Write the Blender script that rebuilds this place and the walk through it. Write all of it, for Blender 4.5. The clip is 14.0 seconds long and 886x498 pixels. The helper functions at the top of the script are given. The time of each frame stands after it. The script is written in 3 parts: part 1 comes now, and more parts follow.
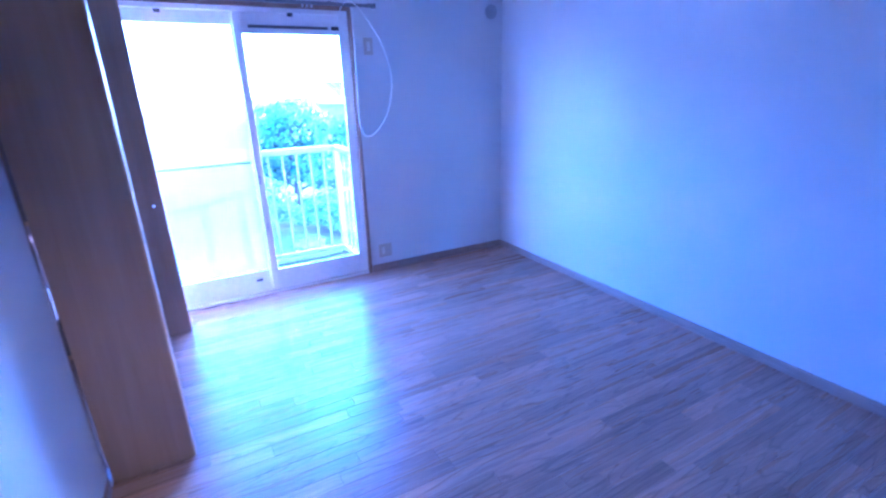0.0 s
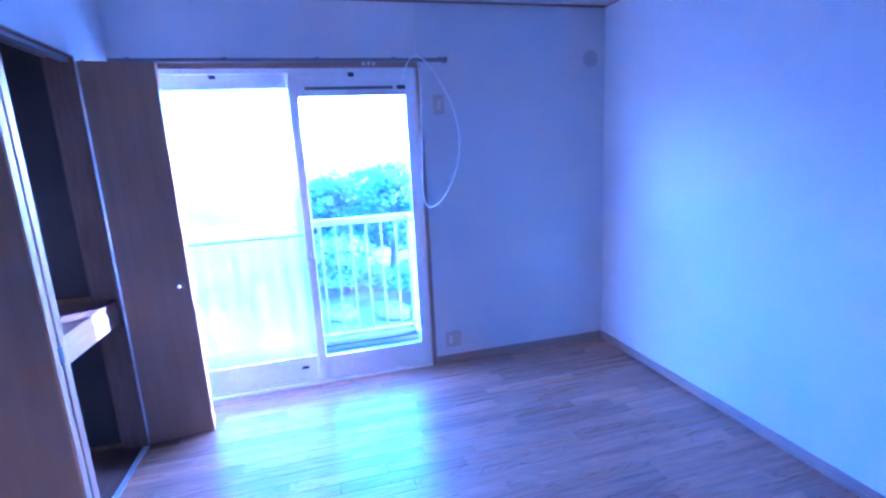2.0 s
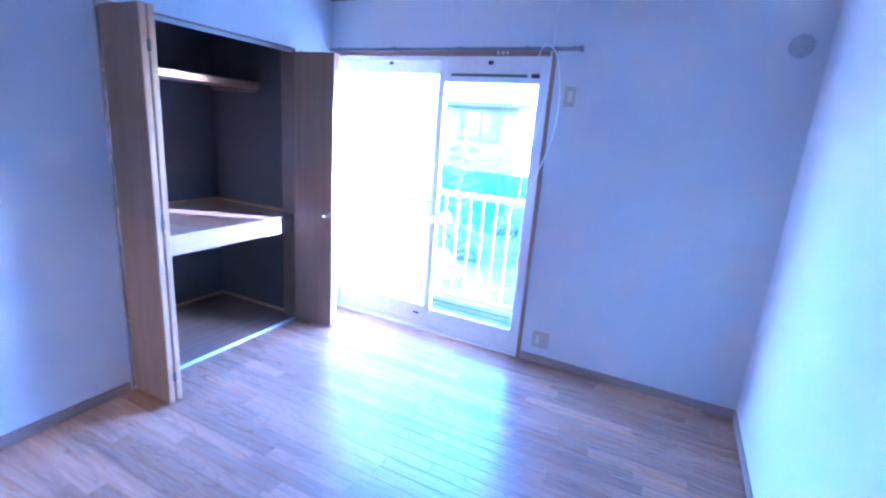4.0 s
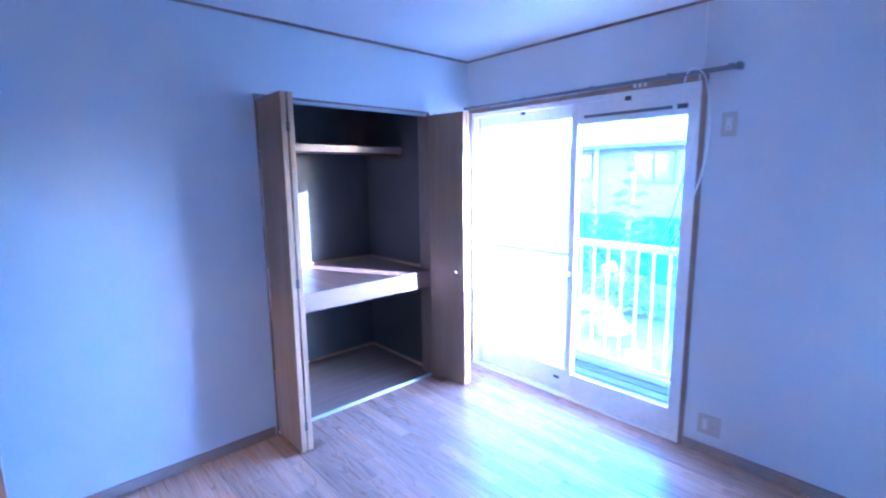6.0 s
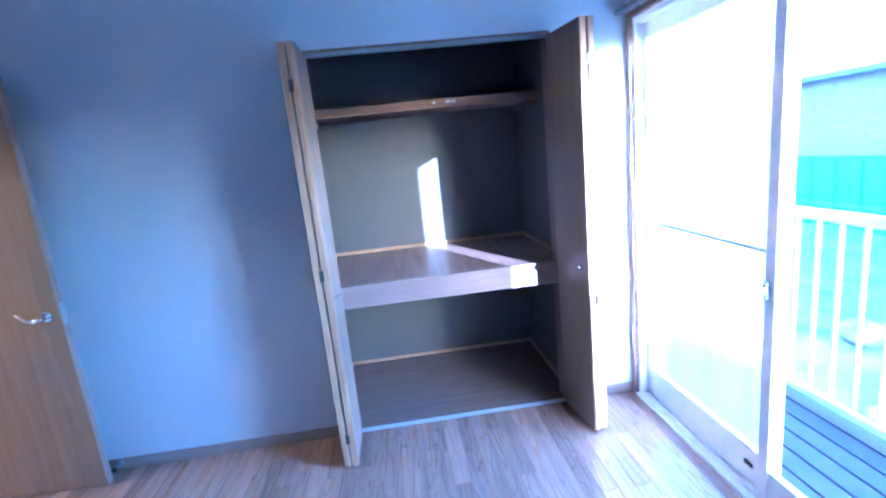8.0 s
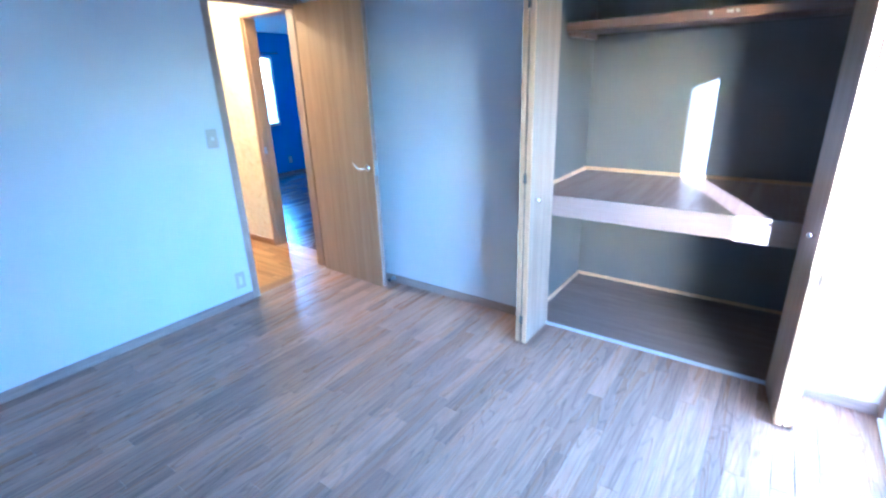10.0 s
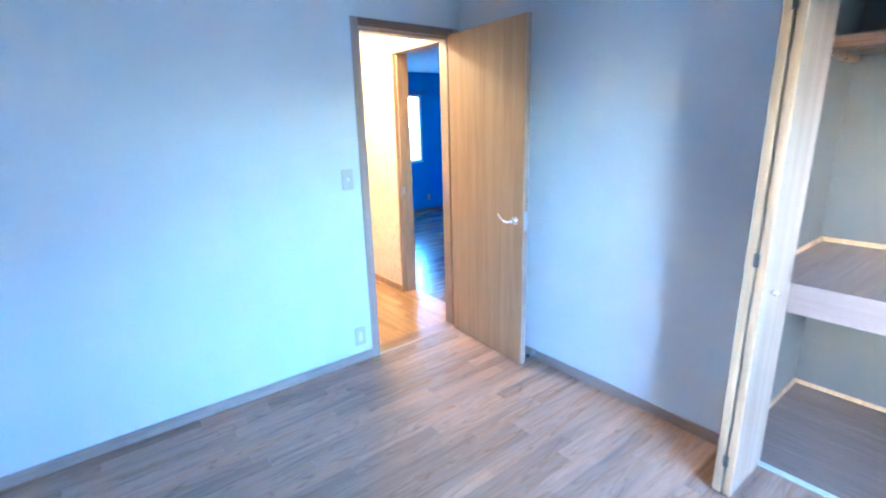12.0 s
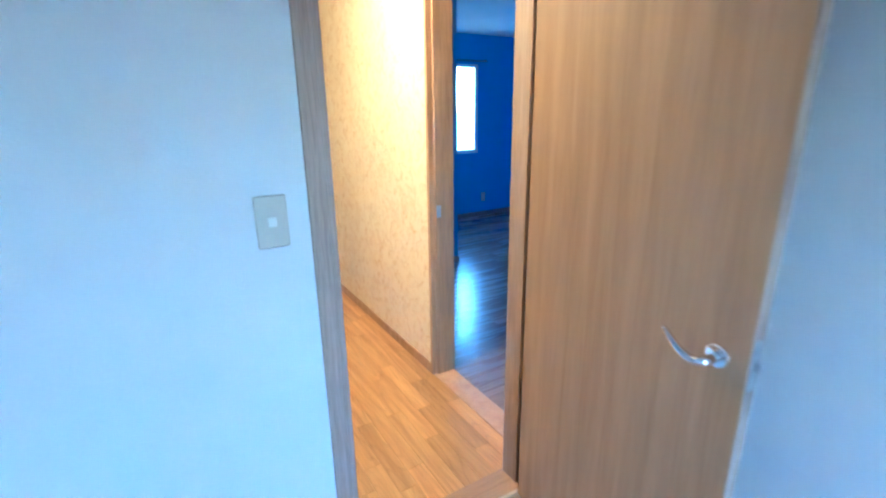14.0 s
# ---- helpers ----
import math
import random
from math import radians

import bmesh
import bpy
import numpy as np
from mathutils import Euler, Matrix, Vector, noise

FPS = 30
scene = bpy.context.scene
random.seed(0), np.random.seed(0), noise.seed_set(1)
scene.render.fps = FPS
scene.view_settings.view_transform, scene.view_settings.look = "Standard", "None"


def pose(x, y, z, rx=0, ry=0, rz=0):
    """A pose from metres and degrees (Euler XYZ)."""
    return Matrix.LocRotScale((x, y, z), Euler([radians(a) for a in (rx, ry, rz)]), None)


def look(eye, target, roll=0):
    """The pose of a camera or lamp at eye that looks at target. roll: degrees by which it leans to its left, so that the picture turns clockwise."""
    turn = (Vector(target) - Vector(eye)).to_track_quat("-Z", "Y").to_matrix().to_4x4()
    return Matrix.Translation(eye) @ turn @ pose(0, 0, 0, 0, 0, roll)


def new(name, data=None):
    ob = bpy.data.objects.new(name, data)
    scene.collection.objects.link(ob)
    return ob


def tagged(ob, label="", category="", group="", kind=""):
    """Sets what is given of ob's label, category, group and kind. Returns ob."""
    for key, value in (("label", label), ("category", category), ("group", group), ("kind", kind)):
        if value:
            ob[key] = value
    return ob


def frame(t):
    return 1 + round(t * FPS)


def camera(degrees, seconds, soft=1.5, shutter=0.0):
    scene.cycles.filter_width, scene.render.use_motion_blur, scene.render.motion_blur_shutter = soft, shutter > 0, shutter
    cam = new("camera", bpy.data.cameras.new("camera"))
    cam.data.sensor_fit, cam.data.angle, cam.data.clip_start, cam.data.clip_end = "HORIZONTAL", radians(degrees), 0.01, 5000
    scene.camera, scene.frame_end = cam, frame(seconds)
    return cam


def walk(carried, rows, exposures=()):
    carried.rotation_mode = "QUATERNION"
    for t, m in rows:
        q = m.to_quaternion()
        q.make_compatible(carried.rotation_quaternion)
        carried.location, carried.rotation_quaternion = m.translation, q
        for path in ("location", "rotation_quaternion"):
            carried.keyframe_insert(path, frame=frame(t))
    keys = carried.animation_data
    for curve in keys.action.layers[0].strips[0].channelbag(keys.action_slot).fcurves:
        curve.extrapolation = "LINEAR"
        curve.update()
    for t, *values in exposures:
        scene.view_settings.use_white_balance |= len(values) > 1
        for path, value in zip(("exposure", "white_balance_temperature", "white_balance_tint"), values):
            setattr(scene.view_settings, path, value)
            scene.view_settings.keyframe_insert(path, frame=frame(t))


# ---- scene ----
cam = camera(87.0, 14.0, soft=2.2, shutter=0.4)
PATH = [
    (0, (0.498, -0.025, 1.456), (1.392, 1.644, 0.812), -1.8),
    (0.5, (0.533, 0.133, 1.466), (1.565, 1.756, 0.918), 0.8),
    (1, (0.598, 0.286, 1.476), (1.498, 2.015, 1.026), -1.0),
    (1.5, (0.784, 0.435, 1.474), (1.565, 2.233, 1.079), -1.2),
    (2, (1.03, 0.517, 1.458), (1.519, 2.416, 1.066), -3.1),
    (2.2, (1.129, 0.525, 1.451), (1.46, 2.458, 1.062), -2.9),
    (4.3, (2.61, 0.55, 1.54), (1.588, 2.183, 1.002), 2.2),
    (4.5, (2.631, 0.531, 1.519), (1.494, 2.079, 0.963), 0.1),
    (5, (2.615, 0.576, 1.519), (1.336, 2.026, 1.006), -0.6),
    (5.5, (2.593, 0.632, 1.555), (1.253, 2.082, 1.234), -1.0),
    (6, (2.637, 0.879, 1.543), (1.175, 2.207, 1.233), -0.7),
    (6.5, (2.614, 1.207, 1.527), (0.953, 2.269, 1.19), -1.8),
    (7, (2.536, 1.585, 1.509), (0.812, 2.523, 1.121), 0.1),
    (7.2, (2.508, 1.744, 1.498), (0.723, 2.546, 1.086), -1.5),
    (9.3, (2.26, 2.888, 1.427), (0.516, 2.096, 0.855), -2.4),
    (9.5, (2.357, 2.921, 1.42), (0.699, 2.01, 0.771), -2.0),
    (10, (2.499, 3.002, 1.468), (0.98, 1.891, 0.793), -1.9),
    (10.5, (2.572, 3.048, 1.542), (1.174, 1.648, 1.249), -0.0),
    (11, (2.579, 3.037, 1.534), (1.394, 1.45, 1.261), 0.3),
    (11.5, (2.397, 2.817, 1.488), (1.26, 1.216, 1.104), 0.9),
    (12, (2.115, 2.501, 1.464), (0.933, 0.972, 0.949), -1.5),
    (12.5, (1.835, 2.162, 1.478), (0.71, 0.563, 1.053), -2.9),
    (13, (1.592, 1.803, 1.475), (0.415, 0.246, 1.038), -1.2),
    (13.5, (1.3, 1.474, 1.44), (0.236, -0.146, 0.946), -2.6),
    (14, (1.076, 1.098, 1.409), (0.089, -0.545, 0.836), -0.8),
]
# world, sun and exposure
EXPO = [(0.0, 6.4, 3317, 40), (2.2, 6.25, 3275, 40), (4.3, 7.0, 3507, 28),
        (5.5, 6.95, 3507, 28), (7.0, 6.3, 3405, 23), (9.3, 6.52, 3520, 10),
        (11.0, 7.37, 3847, 7), (12.5, 7.12, 3847, 7), (14.0, 6.7, 3820, 6)]
walk(cam, [(t, look(eye, target, roll)) for t, eye, target, roll in PATH], EXPO)

SUN_EL, SUN_AZ = radians(10), math.atan2(0.912, 0.41)
world = bpy.data.worlds.new("sky")
scene.world = world
world.use_nodes = True
wn = world.node_tree
sky = wn.nodes.new("ShaderNodeTexSky")
sky.sky_type = "NISHITA"
sky.sun_disc = False
sky.dust_density, sky.air_density = 0.8, 1.0
sky.sun_elevation, sky.sun_rotation = SUN_EL, SUN_AZ
wn.nodes["Background"].inputs["Strength"].default_value = 0.13
wn.links.new(sky.outputs[0], wn.nodes["Background"].inputs[0])
sun = new("sun", bpy.data.lights.new("sun", "SUN"))
sun.data.energy, sun.data.angle, sun.data.color = 0.75, radians(0.6), (1.0, 0.88, 0.74)
sun_way = Vector((math.cos(SUN_EL) * math.sin(SUN_AZ), math.cos(SUN_EL) * math.cos(SUN_AZ), math.sin(SUN_EL)))
sun.matrix_world = look(sun_way * 30, (0, 0, 0))



# ---- materials ----
def mat(name):
    m = bpy.data.materials.new(name)
    m.use_nodes = True
    nt = m.node_tree
    return m, nt, nt.nodes["Principled BSDF"]


def node(nt, kind, **ins):
    n = nt.nodes.new(kind)
    for k, v in ins.items():
        n.inputs[k.replace("_", " ")].default_value = v
    return n


def coords(nt, scale, rnd=None):
    """Object coordinates, stretched; rnd: 'object' or 'island' shifts them piece by piece."""
    tc = nt.nodes.new("ShaderNodeTexCoord")
    mp = nt.nodes.new("ShaderNodeMapping")
    mp.inputs["Scale"].default_value = scale
    src = tc.outputs["Object"]
    if rnd:
        info = nt.nodes.new("ShaderNodeObjectInfo" if rnd == "object" else "ShaderNodeNewGeometry")
        out = info.outputs["Random"] if rnd == "object" else info.outputs["Random Per Island"]
        mul = nt.nodes.new("ShaderNodeVectorMath")
        mul.operation = "SCALE"
        mul.inputs[0].default_value = (37.0, 91.0, 53.0)
        nt.links.new(out, mul.inputs["Scale"])
        add = nt.nodes.new("ShaderNodeVectorMath")
        nt.links.new(src, add.inputs[0])
        nt.links.new(mul.outputs[0], add.inputs[1])
        src = add.outputs[0]
        nt.links.new(src, mp.inputs["Vector"])
        return mp.outputs[0], out
    nt.links.new(src, mp.inputs["Vector"])
    return mp.outputs[0], None


def ramp(nt, fac, stops):
    r = nt.nodes.new("ShaderNodeValToRGB")
    els = r.color_ramp.elements
    while len(els) < len(stops):
        els.new(0.5)
    for e, (p, c) in zip(els, stops):
        e.position, e.color = p, (*c, 1)
    nt.links.new(fac, r.inputs[0])
    return r.outputs[0]


def mix(nt, fac, a, b, blend="MIX"):
    m = nt.nodes.new("ShaderNodeMix")
    m.data_type, m.blend_type = "RGBA", blend
    for sock, v in ((m.inputs[0], fac), (m.inputs[6], a), (m.inputs[7], b)):
        if hasattr(v, "links"):
            nt.links.new(v, sock)
        elif isinstance(v, (int, float)):
            sock.default_value = v
        else:
            sock.default_value = (*v, 1)
    return m.outputs[2]


def bump(nt, b, height, strength, dist):
    n = node(nt, "ShaderNodeBump", Strength=strength, Distance=dist)
    nt.links.new(height, n.inputs["Height"])
    nt.links.new(n.outputs[0], b.inputs["Normal"])


def wood(name, dark, light, along="x", rough=0.35, rnd=None, spread=0.25, fine=1.0, coat=0.0, streak=0.35, rings=0.0):
    m, nt, b = mat(name)
    s = {"x": (1.2, 22, 22), "y": (22, 1.2, 22), "z": (22, 22, 1.2)}[along]
    co, r = coords(nt, tuple(v * fine for v in s), rnd)
    n1 = node(nt, "ShaderNodeTexNoise", Scale=1.0, Detail=5.0, Roughness=0.6, Distortion=0.6)
    n2 = node(nt, "ShaderNodeTexNoise", Scale=6.0, Detail=3.0, Roughness=0.7)
    for n in (n1, n2):
        nt.links.new(co, n.inputs["Vector"])
    c = ramp(nt, n1.outputs[0], [(0.32, dark), (0.5, [(x + y) / 2 for x, y in zip(dark, light)]), (0.68, light)])
    c = mix(nt, streak, c, ramp(nt, n2.outputs[0], [(0.35, [v * 0.6 for v in dark]), (0.6, light)]))
    if rings:
        rs = {"x": (0.9, 9, 9), "y": (9, 0.9, 9), "z": (9, 9, 0.9)}[along]
        rc, _ = coords(nt, rs, rnd)
        n3 = node(nt, "ShaderNodeTexNoise", Scale=1.0, Detail=1.0, Roughness=0.4)
        nt.links.new(rc, n3.inputs["Vector"])
        mul = nt.nodes.new("ShaderNodeMath")
        mul.operation = "MULTIPLY"
        mul.inputs[1].default_value = 100.0
        nt.links.new(n3.outputs[0], mul.inputs[0])
        sn = nt.nodes.new("ShaderNodeMath")
        sn.operation = "SINE"
        nt.links.new(mul.outputs[0], sn.inputs[0])
        figure = ramp(nt, sn.outputs[0], [(0.0, (1, 1, 1)), (0.75, (1, 1, 1)), (1.0, [1 - rings] * 3)])
        c = mix(nt, 1.0, c, figure, "MULTIPLY")
    if rnd:
        g = ramp(nt, r, [(0.0, [1 - spread] * 3), (0.5, (1, 1, 1)), (1.0, (1 + spread, 1 + spread * 0.9, 1 + spread * 0.8))])
        c = mix(nt, 1.0, c, g, "MULTIPLY")
    nt.links.new(c, b.inputs["Base Color"])
    rr = ramp(nt, n1.outputs[0], [(0.3, [rough + 0.08] * 3), (0.7, [rough - 0.05] * 3)])
    nt.links.new(rr, b.inputs["Roughness"])
    b.inputs["Coat Weight"].default_value = coat
    b.inputs["Coat Roughness"].default_value = 0.15
    bump(nt, b, n2.outputs[0], 0.12, 0.002)
    return m


def paper(name, a, c2, scale=160.0, rough=0.85, relief=0.25, blotch=None):
    m, nt, b = mat(name)
    co, _ = coords(nt, (1, 1, 1))
    w = node(nt, "ShaderNodeTexNoise", Scale=scale, Detail=3.0, Roughness=0.7)
    big = node(nt, "ShaderNodeTexNoise", Scale=1.3, Detail=4.0, Roughness=0.6)
    for n in (w, big):
        nt.links.new(co, n.inputs["Vector"])
    c = ramp(nt, big.outputs[0], [(0.3, c2), (0.7, a)])
    c = mix(nt, 0.12, c, ramp(nt, w.outputs[0], [(0.35, [v * 0.75 for v in a]), (0.65, a)]))
    if blotch:
        p = node(nt, "ShaderNodeTexNoise", Scale=14.0, Detail=6.0, Roughness=0.75, Distortion=1.5)
        nt.links.new(co, p.inputs["Vector"])
        f = ramp(nt, p.outputs[0], [(0.47, (0, 0, 0)), (0.66, (1, 1, 1))])
        c = mix(nt, f, c, blotch)
    nt.links.new(c, b.inputs["Base Color"])
    b.inputs["Roughness"].default_value = rough
    bump(nt, b, w.outputs[0], relief, 0.003)
    return m


def plain(name, col, rough=0.5, metal=0.0, noise_scale=60.0, vary=0.12, relief=0.05):
    m, nt, b = mat(name)
    co, _ = coords(nt, (1, 1, 1))
    n = node(nt, "ShaderNodeTexNoise", Scale=noise_scale, Detail=4.0, Roughness=0.6)
    nt.links.new(co, n.inputs["Vector"])
    c = ramp(nt, n.outputs[0], [(0.3, [v * (1 - vary) for v in col]), (0.7, [min(1, v * (1 + vary)) for v in col])])
    nt.links.new(c, b.inputs["Base Color"])
    b.inputs["Metallic"].default_value = metal
    b.inputs["Roughness"].default_value = rough
    bump(nt, b, n.outputs[0], relief, 0.002)
    return m


def foliage(name, a, c):
    m, nt, b = mat(name)
    geo = nt.nodes.new("ShaderNodeNewGeometry")
    col = ramp(nt, geo.outputs["Random Per Island"], [(0.0, a), (1.0, c)])
    nt.links.new(col, b.inputs["Base Color"])
    b.inputs["Roughness"].default_value = 0.55
    tr = nt.nodes.new("ShaderNodeBsdfTranslucent")
    nt.links.new(col, tr.inputs[0])
    mx = node(nt, "ShaderNodeMixShader", Fac=0.3)
    nt.links.new(b.outputs[0], mx.inputs[1])
    nt.links.new(tr.outputs[0], mx.inputs[2])
    nt.links.new(mx.outputs[0], nt.nodes["Material Output"].inputs[0])
    return m


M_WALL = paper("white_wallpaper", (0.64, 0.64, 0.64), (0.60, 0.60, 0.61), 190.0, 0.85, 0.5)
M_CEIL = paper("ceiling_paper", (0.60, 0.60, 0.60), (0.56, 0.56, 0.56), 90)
M_CREAM = paper("cream_wallpaper", (0.78, 0.68, 0.48), (0.74, 0.62, 0.41), 120, blotch=(0.62, 0.46, 0.24))
M_BLUE = paper("blue_wallpaper", (0.16, 0.36, 0.68), (0.135, 0.315, 0.62), 120)
M_STRIP = wood("floor_oak", (0.235, 0.135, 0.083), (0.49, 0.305, 0.195), "x", 0.28, "object", 0.22, streak=0.2, rings=0.24)
M_STRIPI = wood("floor_oak_joined", (0.235, 0.135, 0.083), (0.49, 0.305, 0.195), "x", 0.28, "island", 0.22, streak=0.2, rings=0.24)
M_HALLFL = wood("hall_floor_oak", (0.37, 0.17, 0.04), (0.62, 0.33, 0.085), "y", 0.36, "object", 0.16, streak=0.2, rings=0.14)
M_FARFL = wood("far_floor_oak", (0.16, 0.11, 0.08), (0.28, 0.2, 0.15), "x", 0.25, "island", 0.22, coat=0.3)
M_GAP = plain("floor_joint", (0.13, 0.09, 0.07), 0.7)
M_DOOR = wood("door_oak", (0.30, 0.175, 0.082), (0.405, 0.25, 0.128), "z", 0.38, fine=0.9, streak=0.1)
M_TRIM = wood("trim_oak", (0.18, 0.115, 0.08), (0.29, 0.20, 0.145), "z", 0.42)
M_TRIMX = wood("trim_oak_across", (0.18, 0.115, 0.08), (0.29, 0.20, 0.145), "x", 0.42)
M_TRIMY = wood("trim_oak_along", (0.18, 0.115, 0.08), (0.29, 0.20, 0.145), "y", 0.42)
M_BASEX = wood("baseboard_across", (0.25, 0.185, 0.145), (0.37, 0.29, 0.235), "x", 0.38)
M_BASEY = wood("baseboard_along", (0.25, 0.185, 0.145), (0.37, 0.29, 0.235), "y", 0.38)
M_CASING = wood("casing_oak", (0.27, 0.185, 0.135), (0.40, 0.295, 0.225), "z", 0.4)
M_HTRIM = wood("hall_trim_oak", (0.30, 0.165, 0.07), (0.46, 0.27, 0.125), "z", 0.4)
M_SILL = wood("threshold_strip", (0.42, 0.30, 0.21), (0.54, 0.41, 0.30), "x", 0.4)
M_BOARD = wood("threshold_oak", (0.27, 0.145, 0.065), (0.38, 0.215, 0.1), "x", 0.45)
M_EDGE = wood("edge_oak", (0.45, 0.25, 0.12), (0.6, 0.37, 0.19), "z", 0.4)
M_BIFOLD = wood("bifold_oak", (0.255, 0.165, 0.105), (0.31, 0.207, 0.136), "z", 0.36, fine=1.0, streak=0.06)
# grey-beige lining, darkened: the closet's shade is put into this base colour
M_CPANEL = paper("closet_panel_shaded", (0.115, 0.102, 0.09), (0.095, 0.085, 0.076), 40, 0.6, 0.1)
M_SHELF = wood("shelf_ply", (0.24, 0.145, 0.10), (0.31, 0.205, 0.15), "x", 0.36, streak=0.12)
M_SHELFY = wood("shelf_front", (0.215, 0.142, 0.106), (0.255, 0.177, 0.137), "y", 0.42, streak=0.1)
M_SHELFD = wood("upper_shelf", (0.15, 0.075, 0.045), (0.22, 0.12, 0.075), "y", 0.3)
M_CFLOOR = wood("closet_floor_ply", (0.19, 0.125, 0.088), (0.26, 0.18, 0.13), "y", 0.5)
M_ALU = plain("white_aluminium", (0.72, 0.72, 0.72), 0.35, 0.0, 30, 0.05)
M_RAIL = plain("grey_aluminium", (0.20, 0.20, 0.21), 0.4, 0.6, 40, 0.15)
M_TRACK = plain("bright_aluminium", (0.68, 0.69, 0.70), 0.3, 0.6, 80, 0.1)
M_CHROME = plain("chrome", (0.78, 0.78, 0.80), 0.14, 1.0, 30, 0.06, 0.0)
M_STEEL = plain("dull_steel", (0.42, 0.42, 0.43), 0.4, 0.9)
M_HINGE = plain("bronze_hinge", (0.13, 0.115, 0.10), 0.45, 0.6)
M_DARK = plain("dark_plastic", (0.04, 0.04, 0.05), 0.45)
M_IVORY = plain("ivory_plastic", (0.47, 0.43, 0.355), 0.35, 0.0, 20, 0.04, 0.0)
M_IVORYD = plain("ivory_button", (0.62, 0.60, 0.55), 0.3, 0.0, 20, 0.04, 0.0)
M_VENT = plain("grey_plastic", (0.42, 0.42, 0.44), 0.5)
M_SLOT = plain("slot_plastic", (0.12, 0.12, 0.13), 0.5)
M_CABLE = plain("white_cable", (0.78, 0.78, 0.76), 0.4, 0.0, 20, 0.04, 0.0)
M_DECK = plain("deck_metal", (0.022, 0.022, 0.032), 0.85, 0.0, 20, 0.2)
M_RAILING = plain("railing_white", (0.29, 0.285, 0.275), 0.4, 0.0, 15, 0.1)
M_STUCCO = plain("stucco", (0.6, 0.58, 0.54), 0.9, 0.0, 50, 0.15, 0.4)
M_BROWNWALL = plain("house_siding", (0.17, 0.155, 0.14), 0.8, 0.0, 9, 0.25, 0.3)
M_ROOF = plain("roof_tiles", (0.44, 0.44, 0.45), 0.5, 0.0, 12, 0.25, 0.3)
M_ROOFD = plain("roof_edge", (0.09, 0.09, 0.1), 0.6)
M_WFRAME = plain("dark_window_frame", (0.07, 0.065, 0.06), 0.4, 0.5)
M_PANE = plain("house_pane", (0.10, 0.11, 0.12), 0.08, 0.0, 3, 0.5, 0.0)
M_PIPE = plain("downpipe_white", (0.7, 0.7, 0.68), 0.5)
M_GROUND = plain("garden_soil", (0.13, 0.125, 0.085), 0.95, 0.0, 2.2, 0.5, 0.6)
M_ROCK = plain("garden_stone", (0.18, 0.175, 0.165), 0.85, 0.0, 7, 0.35, 0.8)
M_BARK = plain("bark", (0.14, 0.10, 0.075), 0.95, 0.0, 25, 0.4, 0.8)
M_LEAF = foliage("broad_leaves", (0.06, 0.10, 0.05), (0.20, 0.26, 0.14))
M_NEEDLE = foliage("needle_leaves", (0.06, 0.10, 0.055), (0.17, 0.22, 0.12))
M_LEAFP = foliage("pale_leaves", (0.09, 0.14, 0.065), (0.28, 0.34, 0.19))
M_FENCE = plain("green_fence", (0.06, 0.11, 0.115), 0.6, 0.0, 10, 0.2)
M_SHEET = plain("pale_sheet", (0.34, 0.34, 0.31), 0.8, 0.0, 10, 0.15)

M_GLASS, nt, b = mat("clear_glass")
tr = nt.nodes.new("ShaderNodeBsdfTransparent")
tr.inputs[0].default_value = (0.94, 0.96, 0.95, 1)
gl = node(nt, "ShaderNodeBsdfGlossy", Roughness=0.02)
mx = node(nt, "ShaderNodeMixShader", Fac=0.04)
nt.links.new(tr.outputs[0], mx.inputs[1])
nt.links.new(gl.outputs[0], mx.inputs[2])
nt.links.new(mx.outputs[0], nt.nodes["Material Output"].inputs[0])

M_FROST, nt, b = mat("frosted_glass")
tl = nt.nodes.new("ShaderNodeBsdfTranslucent")
tl.inputs[0].default_value = (0.7, 0.71, 0.71, 1)
rf = node(nt, "ShaderNodeBsdfRefraction", Roughness=0.44, IOR=1.1)
rf.inputs[0].default_value = (0.8, 0.81, 0.81, 1)
mx = node(nt, "ShaderNodeMixShader", Fac=0.92)
nt.links.new(tl.outputs[0], mx.inputs[1])
nt.links.new(rf.outputs[0], mx.inputs[2])
nt.links.new(mx.outputs[0], nt.nodes["Material Output"].inputs[0])

M_LAMP, nt, b = mat("lamp_shade")
b.inputs["Base Color"].default_value = (0.8, 0.75, 0.65, 1)
b.inputs["Emission Color"].default_value = (1.0, 0.63, 0.23, 1)
b.inputs["Emission Strength"].default_value = 3.7


# ---- mesh helpers ----
def boxes(*bs, bevel=0.0):
    """A bmesh of boxes (x0, x1, y0, y1, z0, z1), with rounded edges if bevel."""
    bm = bmesh.new()
    for x0, x1, y0, y1, z0, z1 in bs:
        m = Matrix.LocRotScale(((x0 + x1) / 2, (y0 + y1) / 2, (z0 + z1) / 2), None, (abs(x1 - x0), abs(y1 - y0), abs(z1 - z0)))
        bmesh.ops.create_cube(bm, size=1, matrix=m)
    if bevel:
        bmesh.ops.bevel(bm, geom=bm.edges[:], offset=bevel, segments=2, affect="EDGES", profile=0.5)
    return bm


def cyl(r, depth, m=Matrix(), seg=20, r2=None, bevel=0.0, bm=None):
    bm = bm or bmesh.new()
    out = bmesh.ops.create_cone(bm, cap_ends=True, segments=seg, radius1=r, radius2=r if r2 is None else r2, depth=depth, matrix=m)
    if bevel:
        es = {e for v in out["verts"] for e in v.link_edges if any(len(f.verts) > 4 for f in e.link_faces)}
        bmesh.ops.bevel(bm, geom=list(es), offset=bevel, segments=2, affect="EDGES", profile=0.5)
    return bm


